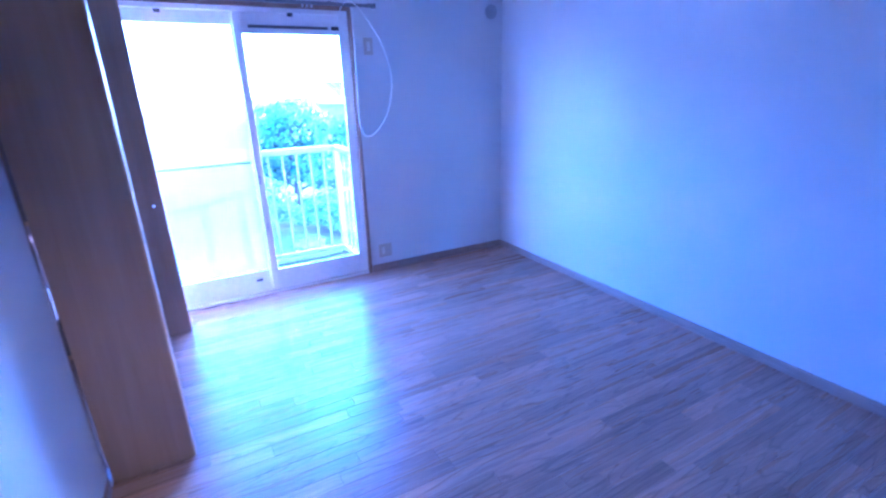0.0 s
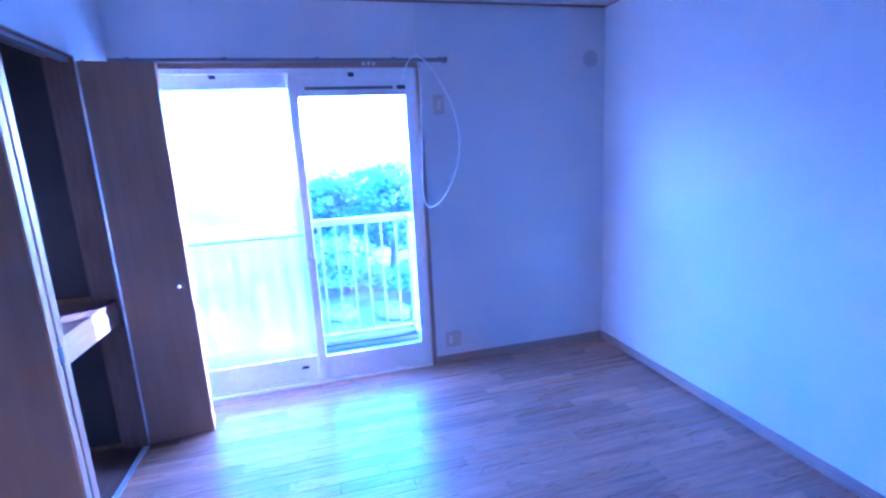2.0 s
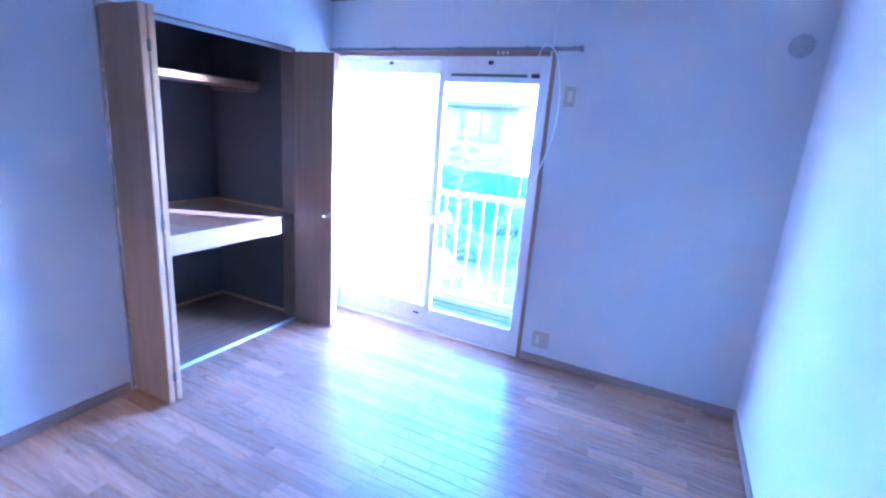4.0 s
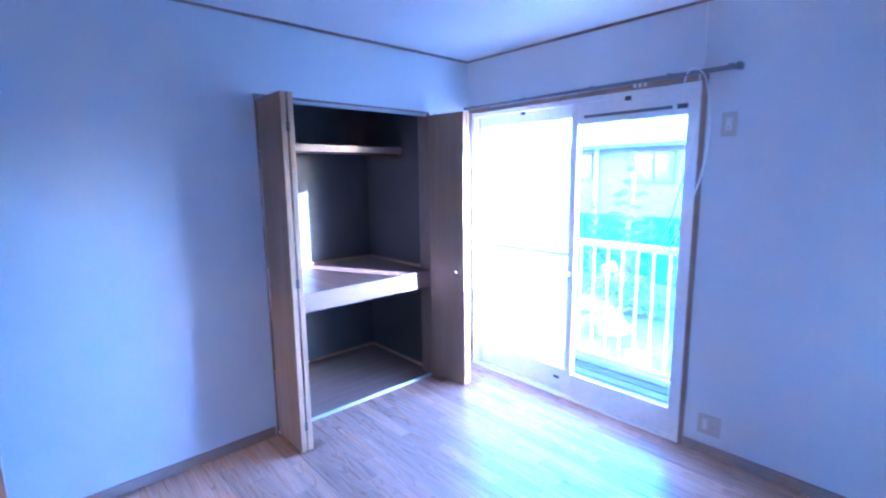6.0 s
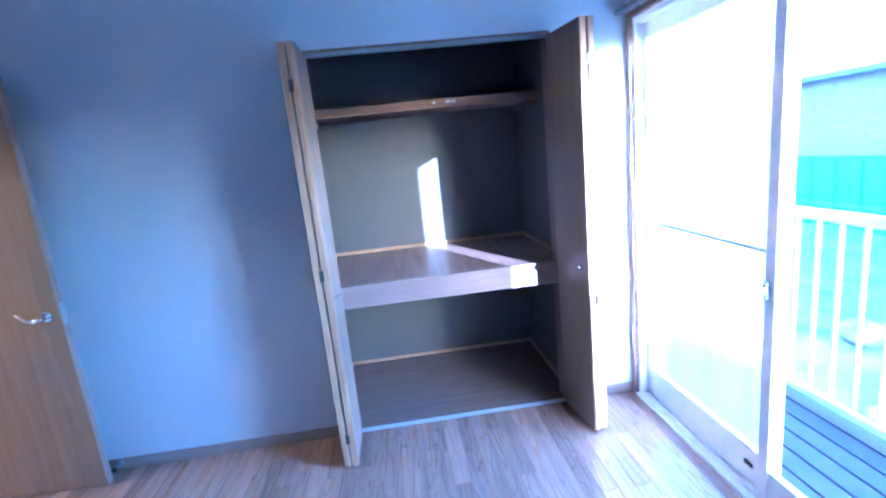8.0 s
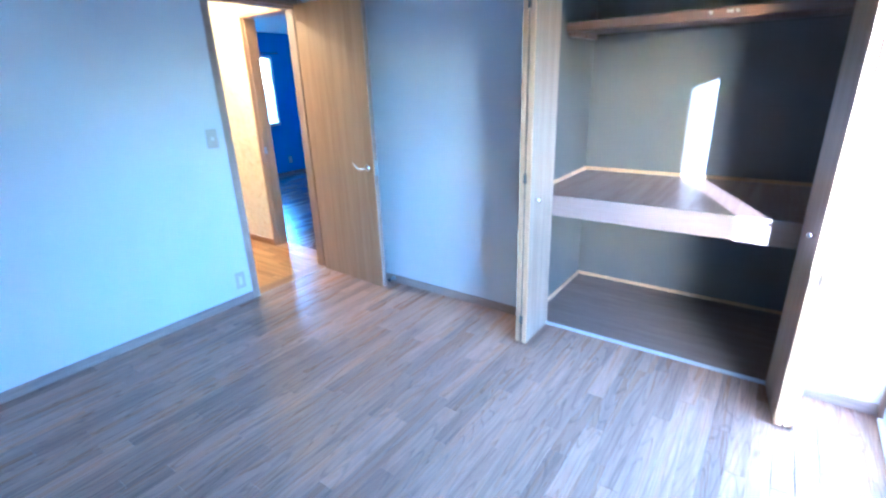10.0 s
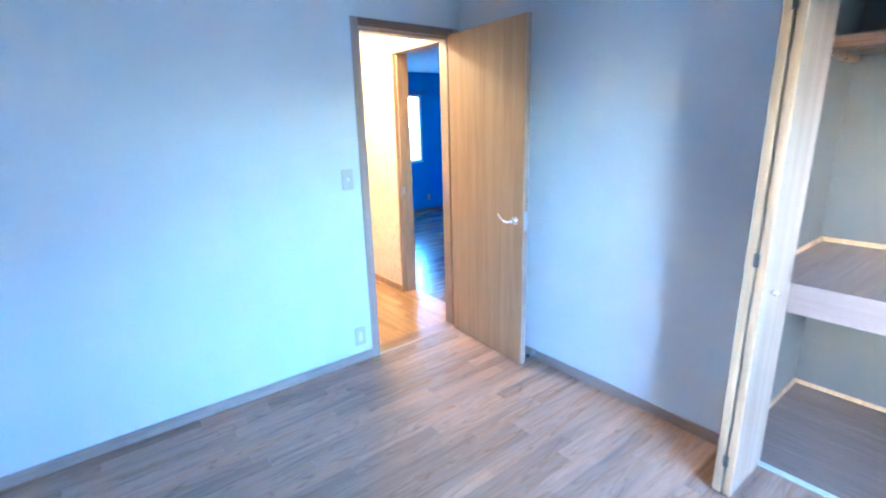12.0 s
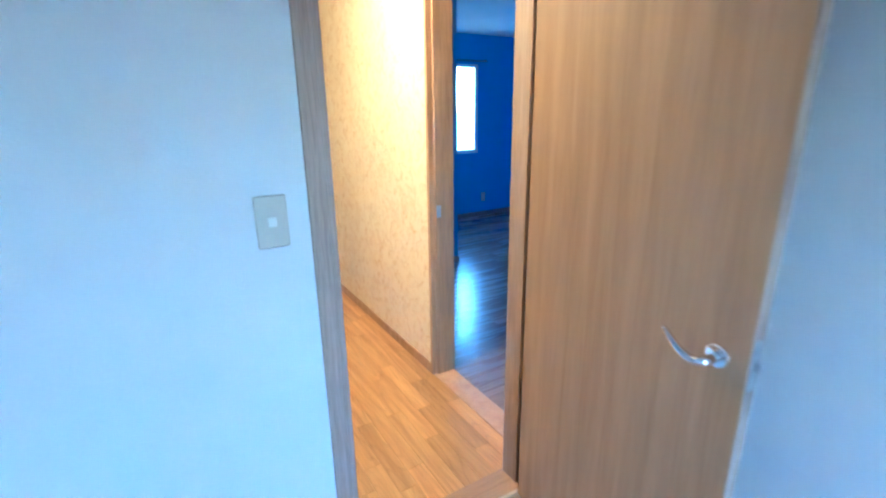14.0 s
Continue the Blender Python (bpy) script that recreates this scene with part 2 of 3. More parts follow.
def tube(points, r, seg=8, closed_ends=True):
    """A bmesh tube that follows points, smoothed; r is a radius or a list of radii."""
    pts = [Vector(p) for p in points]
    bm = bmesh.new()
    rings = []
    side = None
    for i, p in enumerate(pts):
        d = (pts[min(i + 1, len(pts) - 1)] - pts[max(i - 1, 0)]).normalized()
        if side is None:
            side = d.orthogonal().normalized()
        side = (side - d * side.dot(d)).normalized()
        up = d.cross(side)
        rr = r[i] if isinstance(r, (list, tuple)) else r
        rings.append([bm.verts.new(p + (side * math.cos(a) + up * math.sin(a)) * rr) for a in [2 * math.pi * k / seg for k in range(seg)]])
    for a, c in zip(rings, rings[1:]):
        for k in range(seg):
            bm.faces.new((a[k], a[(k + 1) % seg], c[(k + 1) % seg], c[k]))
    if closed_ends:
        bm.faces.new(rings[0][::-1])
        bm.faces.new(rings[-1])
    return bm


def spline(points, n=8):
    """A smooth line through points (Catmull-Rom)."""
    p = [Vector(q) for q in points]
    p = [p[0] * 2 - p[1]] + p + [p[-1] * 2 - p[-2]]
    out = []
    for a, b2, c, d in zip(p, p[1:], p[2:], p[3:]):
        for k in range(n):
            t = k / n
            out.append(0.5 * (2 * b2 + (c - a) * t + (2 * a - 5 * b2 + 4 * c - d) * t * t + (3 * b2 - a - 3 * c + d) * t ** 3))
    return out + [p[-2]]


def mesh_of(name, bm, material, smooth=False):
    bmesh.ops.recalc_face_normals(bm, faces=bm.faces[:])
    me = bpy.data.meshes.new(name)
    bm.to_mesh(me)
    bm.free()
    me.materials.append(material)
    if smooth:
        me.shade_smooth()
    return me


def part(name, bm, material, parent=None, label="", smooth=False):
    ob = new(name, mesh_of(name, bm, material, smooth))
    if parent:
        ob.parent = parent
    if label:
        ob["label"] = label
    return ob


def piece(name, bm, material, label, category, kind="", group="", smooth=False):
    return tagged(part(name, bm, material, None, "", smooth), label, category, group, kind)


def thing(name, label, category, m=None, group="", kind=""):
    ob = tagged(new(name), label, category, group, kind)
    if m:
        ob.matrix_world = m
    return ob


# ---- room shell ----
W, D, H = 3.048, 3.548, 2.4
S = "structure"
CL0, CL1, CLH = 1.895, 3.155, 1.998      # closet opening
WX0, WX1, WH = 0.012, 1.722, 2.04        # window opening
DX0, DX1, DH = 0.018, 0.787, 2.05       # door opening
T = 0.12
YO = 3.655                               # outer face of the window wall
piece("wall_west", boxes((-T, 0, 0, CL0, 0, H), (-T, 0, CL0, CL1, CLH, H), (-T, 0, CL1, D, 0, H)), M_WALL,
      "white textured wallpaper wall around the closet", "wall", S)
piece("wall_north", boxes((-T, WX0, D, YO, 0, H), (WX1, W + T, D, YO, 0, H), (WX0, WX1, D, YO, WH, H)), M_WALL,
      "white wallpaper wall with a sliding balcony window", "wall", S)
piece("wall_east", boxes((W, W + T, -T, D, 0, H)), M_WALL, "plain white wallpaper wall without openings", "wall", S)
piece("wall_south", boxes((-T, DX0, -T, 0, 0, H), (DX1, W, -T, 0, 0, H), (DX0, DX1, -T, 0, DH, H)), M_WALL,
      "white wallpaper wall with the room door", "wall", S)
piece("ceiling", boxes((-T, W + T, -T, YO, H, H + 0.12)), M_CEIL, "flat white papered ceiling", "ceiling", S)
floor = piece("floor", boxes((-0.02, W, -0.001, D, -0.12, -0.009)), M_GAP, "greyish brown oak strip floor with satin sheen", "floor", S)


def baseboard(name, b):
    return piece(name, boxes(b, bevel=0.003), M_BASEX if b[1] - b[0] > 0.1 else M_BASEY, "slim brown wood-grain baseboard along the wall", "baseboard", S)


BT, BH = 0.009, 0.06
baseboard("baseboard_west", (0, BT, 0, CL0 - 0.012, 0, BH))
baseboard("baseboard_west_short", (0, BT, CL1 + 0.012, D - 0.0, 0, BH))
baseboard("baseboard_north", (WX1 + 0.002, W - BT, D - BT, D, 0, BH))
baseboard("baseboard_east", (W - BT, W, 0, D, 0, BH))
baseboard("baseboard_south", (DX1 + 0.002, W - BT, 0, BT, 0, BH))
CT, CH = 0.013, 0.015
for nm, b in (("west", (0, CT, CT, D - CT, H - CH, H)), ("east", (W - CT, W, CT, D - CT, H - CH, H)),
              ("north", (0, W, D - CT, D, H - CH, H)), ("south", (0, W, 0, CT, H - CH, H))):
    piece("trim_ceiling_" + nm, boxes(b, bevel=0.004), M_TRIMX if nm in ("north", "south") else M_TRIMY,
          "thin dark wooden moulding under the ceiling", "moulding", S)

# ---- window ----
win = thing("window_1", "two-leaf sliding balcony window, white aluminium, one leaf frosted", "window", kind=S)
cas = 0.028
for nm, b, m in (("window_casing", (WX0, WX0 + cas, D - 0.008, D + 0.06, 0, WH), M_TRIM),
                 ("window_casing", (WX1 - cas, WX1, D - 0.008, D + 0.06, 0, WH), M_TRIM),
                 ("window_casing", (WX0 + cas, WX1 - cas, D - 0.008, D + 0.06, WH - cas, WH), M_TRIMX)):
    part(nm, boxes(b, bevel=0.003), m, win, "brown wooden casing")
fx0, fx1, fz1 = WX0 + cas, WX1 - cas, WH - cas
for b in ((fx0, fx0 + 0.025, D + 0.012, D + 0.095, 0.0, fz1), (fx1 - 0.025, fx1, D + 0.012, D + 0.095, 0.0, fz1),
          (fx0 + 0.025, fx1 - 0.025, D + 0.012, D + 0.095, fz1 - 0.03, fz1)):
    part("window_frame", boxes(b, bevel=0.003), M_ALU, win)
part("window_sill", boxes((fx0, fx1, D - 0.004, YO + 0.01, -0.12, 0.014), (fx0 + 0.02, fx1 - 0.02, D + 0.03, D + 0.036, 0.014, 0.03),
                          (fx0 + 0.02, fx1 - 0.02, D + 0.07, D + 0.076, 0.014, 0.03), bevel=0.002), M_ALU, win)


def sash(x0, x1, y, glass, tag, left, right, gt):
    z0, z1 = 0.022, fz1 - 0.03
    gb = 0.18
    f = part("sash", boxes((x0, x0 + left, y - 0.016, y + 0.016, z0, z1), (x1 - right, x1, y - 0.016, y + 0.016, z0, z1),
                           (x0 + left, x1 - right, y - 0.014, y + 0.014, z0, gb), (x0 + left, x1 - right, y - 0.014, y + 0.014, gt, z1), bevel=0.003),
             M_ALU, win, "white aluminium sash")
    p = part("pane", boxes((x0 + left - 0.004, x1 - right + 0.004, y - 0.002, y + 0.002, gb - 0.004, gt + 0.004)), glass, f, tag)
    p.visible_shadow = glass is not M_GLASS
    # small dark pull on the top rail
    xm = (x0 + x1) / 2 - 0.005
    part("sash_clip", boxes((xm - 0.018, xm + 0.018, y - 0.022, y - 0.0145, 1.961, 1.986), bevel=0.002), M_DARK, f)
    return f


YL, YR = D + 0.073, D + 0.033
left_sash = sash(fx0 + 0.02, 0.95, YL, M_FROST, "frosted glass pane", 0.045, 0.045, 1.905)
right_sash = sash(0.918, fx1 - 0.02, YR, M_GLASS, "clear glass pane", 0.052, 0.052, 1.85)
part("vent_slot", boxes((1.01, 1.545, YR - 0.022, YR - 0.0145, 1.886, 1.904), bevel=0.002), M_SLOT, right_sash, "dark grey ventilation slot")
part("vent_lever", boxes((1.57, 1.625, YR - 0.024, YR - 0.0145, 1.883, 1.908), bevel=0.003), M_DARK, right_sash)
# grey material on the bar paints in the shade of its backlit side
part("glazing_bar", boxes((fx0 + 0.066, 0.904, YL - 0.012, YL - 0.0025, 0.995, 1.009), bevel=0.002), M_VENT, left_sash, "slim glazing bar, greyed as if backlit")
part("crescent_lock", boxes((0.925, 0.945, YR - 0.03, YR - 0.0165, 0.85, 0.91), (0.93, 0.94, YR - 0.05, YR - 0.028, 0.87, 0.89), bevel=0.003), M_STEEL, right_sash)
part("sash_roller_plate", boxes((0.806, 0.851, YL - 0.022, YL - 0.0145, 0.10, 0.117), bevel=0.002), M_DARK, left_sash)

# curtain rail with brackets
cr = thing("curtain_rail", "grey aluminium curtain rail screwed above the window", "curtain rail")
part("rail", boxes((0.03, 1.865, D - 0.075, D - 0.055, 2.030, 2.052), (0.03, 1.865, D - 0.05, D - 0.03, 2.034, 2.056), bevel=0.004), M_RAIL, cr)
for x in (0.12, 0.6, 1.1, 1.55, 1.84):
    part("bracket", boxes((x - 0.012, x + 0.012, D - 0.075, D - 0.0, 2.052, 2.058), (x - 0.012, x + 0.012, D - 0.006, D - 0.0, 2.042, 2.062), bevel=0.002), M_RAIL, cr)
part("end_cap", boxes((1.862, 1.885, D - 0.079, D - 0.026, 2.026, 2.060), bevel=0.005), M_RAIL, cr)
part("glider", boxes((1.36, 1.372, D - 0.072, D - 0.058, 2.012, 2.03), (1.39, 1.402, D - 0.072, D - 0.058, 2.012, 2.03), (1.42, 1.432, D - 0.072, D - 0.058, 2.012, 2.03), bevel=0.002), M_IVORYD, cr)

cab = piece("antenna_cable", tube(spline([(1.60, D + 0.008, 1.92), (1.612, D - 0.02, 1.96), (1.63, D - 0.06, 2.02), (1.66, D - 0.085, 2.055), (1.70, D - 0.10, 2.052), (1.76, D - 0.14, 1.98),
                                          (1.835, D - 0.28, 1.76), (1.848, D - 0.38, 1.53), (1.795, D - 0.41, 1.33), (1.725, D - 0.35, 1.195),
                                          (1.668, D - 0.28, 1.158), (1.648, D - 0.22, 1.24), (1.67, D - 0.15, 1.45), (1.695, D - 0.09, 1.7), (1.705, D - 0.07, 1.9), (1.70, D - 0.06, 2.05)]), 0.0036), M_CABLE,
            "white antenna cable looped over the curtain rail", "cable", smooth=True)
piece("ceiling_cable", tube(spline([(1.703, D - 0.05, 2.05), (1.70, D - 0.02, 2.10), (1.697, D - 0.006, 2.16), (1.695, D - 0.006, 2.3), (1.695, D - 0.006, 2.386)]), 0.003, 6), M_CABLE,
      "thin white cable rising from the curtain rail to the ceiling", "cable", smooth=True)


def plate(name, m, w, h, label, group, bits):
    """A wall plate in its own frame: x across, z up, facing -y."""
    ob = thing(name, label, group, m)
    part("plate", boxes((-w / 2, w / 2, -0.009, 0, -h / 2, h / 2), bevel=0.004), M_IVORY, ob)
    for nm, x, z, bw, bh, dep, mt in bits:
        part(nm, boxes((x - bw / 2, x + bw / 2, -0.009 - dep, -0.006, z - bh / 2, z + bh / 2), bevel=min(0.002, dep / 2)), mt, ob)
    return ob


SLOT = lambda x, z: [("slot", x - 0.006, z, 0.002, 0.009, 0.0015, M_DARK), ("slot", x + 0.006, z, 0.002, 0.009, 0.0015, M_DARK)]
plate("wall_socket", pose(1.832, D, 1.78), 0.072, 0.12, "ivory air-conditioner socket high on the wall beside the window", "socket",
      [("insert", 0, 0, 0.026, 0.062, 0.002, M_IVORYD)] + SLOT(0, 0.012) + [("slot", 0, -0.016, 0.006, 0.006, 0.0025, M_DARK)])
plate("wall_socket", pose(1.851, D, 0.176), 0.115, 0.115, "wide ivory socket plate low beside the window", "socket",
      [("insert", -0.02, 0, 0.024, 0.06, 0.002, M_IVORYD), ("aerial_jack", 0.025, -0.004, 0.012, 0.012, 0.006, M_STEEL)] + SLOT(-0.02, 0.014) + SLOT(-0.02, -0.014))
plate("light_switch", pose(0.874, 0, 1.168, 0, 0, 180), 0.072, 0.122, "ivory light switch beside the door frame", "switch",
      [("rocker", 0, 0.0, 0.02, 0.022, 0.004, M_IVORYD)])
plate("wall_socket", pose(0.868, 0, 0.174, 0, 0, 180), 0.072, 0.12, "ivory socket low beside the door frame", "socket",
      [("insert", 0, 0, 0.024, 0.062, 0.002, M_IVORYD)] + SLOT(0, 0.014) + SLOT(0, -0.014))

vent = thing("wall_vent", "round grey plastic air vent near the ceiling corner", "vent", pose(2.93, D, 2.058))
part("flange", cyl(0.056, 0.014, pose(0, -0.007, 0, 90), 32, bevel=0.004), M_VENT, vent, smooth=False)
part("damper", cyl(0.042, 0.012, pose(0, -0.018, 0, 90), 32, bevel=0.004), M_VENT, vent)

# ---- closet ----
CX, CY0, CY1, CZ1 = -0.90, 1.84, 3.20, 2.3
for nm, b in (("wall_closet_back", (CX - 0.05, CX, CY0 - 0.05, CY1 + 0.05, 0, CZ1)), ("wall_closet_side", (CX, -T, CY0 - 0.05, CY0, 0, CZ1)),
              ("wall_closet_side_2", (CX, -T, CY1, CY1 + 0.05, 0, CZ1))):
    piece(nm, boxes(b), M_CPANEL, "grey-beige plywood lining inside the closet, darkened for shade", "wall", S)
piece("ceiling_closet", boxes((CX - 0.05, -T, CY0 - 0.05, CY1 + 0.05, CZ1, CZ1 + 0.05)), M_CPANEL, "grey-beige closet ceiling board, darkened for shade", "ceiling", S)
piece("floor_closet", boxes((CX, -0.021, CY0, CY1, -0.1, 0.0)), M_CFLOOR, "wood-grain plywood closet floor", "floor", S)
for nm, b in (("trim_closet_back", (CX, CX + 0.012, CY0, CY1, 0, 0.022)), ("trim_closet_side", (CX + 0.012, -T, CY0, CY0 + 0.012, 0, 0.022)),
              ("trim_closet_side_2", (CX + 0.012, -T, CY1 - 0.012, CY1, 0, 0.022))):
    piece(nm, boxes(b, bevel=0.003), M_EDGE, "thin orange-brown wooden bead along the closet floor", "trim", S)
for nm, b in (("trim_closet_jamb", (-T - 0.002, 0.004, CL0, CL0 + 0.009, 0, CLH - 0.009)), ("trim_closet_jamb_2", (-T - 0.002, 0.004, CL1 - 0.009, CL1, 0, CLH - 0.009)),
              ("trim_closet_head", (-T - 0.002, 0.004, CL0, CL1, CLH - 0.009, CLH))):
    piece(nm, boxes(b, bevel=0.002), M_TRIM, "thin brown lining around the closet opening", "trim", S)
tracks = thing("door_track", "aluminium folding-door track across the closet threshold", "track")
part("floor_track", boxes((-0.022, 0.006, CL0 + 0.009, CL1 - 0.009, -0.004, 0.004), (-0.022, -0.017, CL0 + 0.009, CL1 - 0.009, 0.004, 0.007), (0.001, 0.006, CL0 + 0.009, CL1 - 0.009, 0.004, 0.007)), M_TRACK, tracks)
part("head_track", boxes((-0.045, -0.015, CL0, CL1, CLH - 0.028, CLH - 0.0095)), M_STEEL, tracks)

mid = thing("closet_shelf", "deep wooden middle shelf with a thick pale front board", "shelf")
part("shelf_board", boxes((CX, -0.045, CY0, CY1, 0.795, 0.828)), M_SHELF, mid)
part("front_board", boxes((-0.045, -0.015, CY0, CY1, 0.708, 0.830), bevel=0.003), M_SHELFY, mid, "pale wood front board")
part("back_bead", boxes((CX, CX + 0.012, CY0, CY1, 0.828, 0.85), bevel=0.003), M_EDGE, mid, "orange-brown bead")
part("side_bead", boxes((CX + 0.012, -0.05, CY0, CY0 + 0.012, 0.828, 0.85), bevel=0.003), M_EDGE, mid, "orange-brown bead")
part("side_bead", boxes((CX + 0.012, -0.05, CY1 - 0.012, CY1, 0.828, 0.85), bevel=0.003), M_EDGE, mid, "orange-brown bead")
up = thing("upper_closet_shelf", "narrow dark reddish wooden shelf near the closet top", "shelf")
part("shelf_board", boxes((CX, -0.42, CY0, CY1, 1.732, 1.752)), M_SHELFD, up)
part("front_edge", boxes((-0.42, -0.395, CY0, CY1, 1.718, 1.770), bevel=0.006), M_SHELFD, up)
for y0, y1 in ((2.585, 2.600), (2.660, 2.690), (2.700, 2.715)):
    part("sticker", boxes((-0.395, -0.3942, y0, y1, 1.744, 1.756)), M_IVORYD, up, "small pale sticker remnant")
part("cleat", boxes((CX, -0.43, CY0, CY0 + 0.02, 1.697, 1.732), bevel=0.003), M_SHELFD, up)
part("cleat", boxes((CX, -0.43, CY1 - 0.02, CY1, 1.697, 1.732), bevel=0.003), M_SHELFD, up)


def bifold(m, side, label, reach=0.300):
    """Two folded panels that stand out from the wall; side is +1 where the knob faces +y."""
    ob = thing("folding_door", label, "door", m, "closet folding doors")
    for k in (0, 1):
        y0 = side * k * 0.038
        p = part("panel", boxes((0.006, reach, min(y0, y0 + side * 0.03), max(y0, y0 + side * 0.03), 0.012, 1.972), bevel=0.002), M_BIFOLD, ob)
        part("edge_band", boxes((reach - 0.0005, reach + 0.006, min(y0, y0 + side * 0.03), max(y0, y0 + side * 0.03), 0.012, 1.972), bevel=0.0025), M_EDGE, p, "orange-brown edge band")
    for z in (0.16, 0.98, 1.80):
        part("hinge", boxes((reach, reach + 0.0075, side * 0.024 if side > 0 else side * 0.044, side * 0.044 if side > 0 else side * 0.024, z - 0.025, z + 0.025), bevel=0.002), M_HINGE, ob)
    yk = side * 0.068
    kb = part("knob", cyl(0.006, 0.018, pose(reach - 0.05, yk + side * 0.008, 0.862, 90), 12), M_CHROME, ob, "chrome knob")
    bm = bmesh.new()
    bmesh.ops.create_uvsphere(bm, u_segments=14, v_segments=8, radius=0.0115, matrix=pose(reach - 0.05, yk + side * 0.02, 0.862))
    part("knob_head", bm, M_CHROME, kb, smooth=True)
    part("pivot", cyl(0.006, 0.02, pose(0.02, side * 0.015, 1.98), 10), M_STEEL, ob)
    return ob


bifold(pose(0.004, CL0 + 0.012, 0, 0, 0, 0), 1, "open folding closet door in pale brown wood grain, folded back")
bifold(pose(0.005, CL1 + 0.040, 0, 0, 0, 8.0), -1, "open folding closet door in pale brown wood grain beside the window", 0.314)

# ---- room door ----
df = thing("door_frame", "brown wood-grain door frame opening to the hall", "door frame", kind=S)
jw = 0.047
for b in ((DX0, DX0 + jw, -T - 0.008, 0.008, 0, DH), (DX1 - jw, DX1, -T - 0.008, 0.008, 0, DH)):
    part("jamb", boxes(b, bevel=0.003), M_CASING, df)
part("head", boxes((DX0 + jw, DX1 - jw, -T - 0.008, 0.008, DH - jw, DH), bevel=0.003), M_TRIMX, df)
part("door_stop_bead", boxes((DX1 - jw - 0.03, DX1 - jw, -T, -0.04, 0, DH - jw), (DX0 + jw, DX0 + jw + 0.012, -T, -0.04, 0, DH - jw), (DX0 + jw + 0.012, DX1 - jw - 0.03, -T, -0.04, DH - jw - 0.012, DH - jw)), M_CASING, df)
part("threshold", boxes((DX0, DX1, -0.014, 0.004, -0.06, 0.005), bevel=0.002), M_SILL, df, "pale threshold strip")
part("threshold_board", boxes((DX0 + jw + 0.001, DX1 - jw - 0.001, -T - 0.008, -0.0145, -0.005, 0.004), bevel=0.002), M_BOARD, df, "warm brown threshold board")

LEAF = pose(0.072, 0.014, 0, 0, 0, 86.7)
door = thing("door", "plain flush oak-veneer door standing open into the room", "door", LEAF)
LW = 0.70
part("leaf", boxes((0.0, LW, -0.036, 0.0, 0.01, 2.012), bevel=0.002), M_DOOR, door)
part("leaf_edge", boxes((LW - 0.0005, LW + 0.003, -0.036, 0.0, 0.01, 2.012), bevel=0.001), M_CASING, door, "pale edge band")
for s, y in ((-1, -0.036), (1, 0.0)):
    r = part("handle_rose", cyl(0.026, 0.008, pose(LW - 0.06, y + s * 0.004, 0.912, 90), 28, bevel=0.003), M_CHROME, door, "chrome rose", False)
    part("lever", tube(spline([(LW - 0.06, y + s * 0.006, 0.912), (LW - 0.06, y + s * 0.040, 0.911), (LW - 0.068, y + s * 0.050, 0.908), (LW - 0.09, y + s * 0.053, 0.907),
                               (LW - 0.115, y + s * 0.054, 0.918), (LW - 0.14, y + s * 0.052, 0.935), (LW - 0.158, y + s * 0.047, 0.946)], 5),
                       [0.011] * 12 + [0.0105 - 0.00022 * i for i in range(19)], 12), M_CHROME, r, "curved chrome lever", True)
part("latch_plate", boxes((LW + 0.0028, LW + 0.0045, -0.03, -0.006, 0.859, 0.969), bevel=0.0006), M_STEEL, door, "steel latch plate")
part("latch_bolt", boxes((LW + 0.004, LW + 0.013, -0.024, -0.012, 0.905, 0.923), bevel=0.002), M_STEEL, door)
for z in (0.2, 1.0, 1.8):
    part("hinge", cyl(0.007, 0.09, pose(0.0, 0.008, z), 12), M_STEEL, door)

stop = thing("door_stop", "dark metal door stop on the baseboard behind the door", "door stop", pose(BT, 0.70, 0.036))
part("base", cyl(0.018, 0.008, pose(0.004, 0, 0, 0, 90), 16, bevel=0.002), M_STEEL, stop)
part("rod", cyl(0.007, 0.05, pose(0.03, 0, 0, 0, 90), 12), M_STEEL, stop)
part("bumper", cyl(0.013, 0.014, pose(0.058, 0, 0, 0, 90), 16, bevel=0.003), M_DARK, stop)

# ---- hall ----
HX, HE, HS = -0.05, 0.98, -3.3
OY0, OY1 = -0.876, -0.155                 # opening to the other room
piece("wall_hall", boxes((HX - T, HX, HS, OY0 - 0.035, 0, H), (HX - T, HX, OY0 - 0.035, -T, 2.055, H)), M_CREAM, "cream mottled wallpaper wall in the hall", "wall", S)
piece("wall_hall_east", boxes((HE, HE + T, HS, -T, 0, H)), M_CREAM, "cream wallpaper wall closing the hall", "wall", S)
piece("wall_hall_south", boxes((HX - T, HE + T, HS - T, HS, 0, H)), M_CREAM, "cream wallpaper wall at the hall's end", "wall", S)
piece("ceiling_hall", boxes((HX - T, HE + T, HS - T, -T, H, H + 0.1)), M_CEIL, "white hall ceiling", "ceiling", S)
hall_floor = piece("floor_hall", boxes((HX, HE, HS, -T - 0.008, -0.1, -0.009), (DX0, DX1, -T - 0.008, -0.03, -0.1, -0.009)), M_GAP, "warm oak strip floor in the hall", "floor", S)
piece("baseboard_hall", boxes((HX, HX + BT, HS, OY0 - 0.035, 0, BH), bevel=0.003), M_HTRIM, "slim brown baseboard in the hall", "baseboard", S)
hf = thing("door_frame", "brown wood-grain door frame to the blue room", "door frame", kind=S)
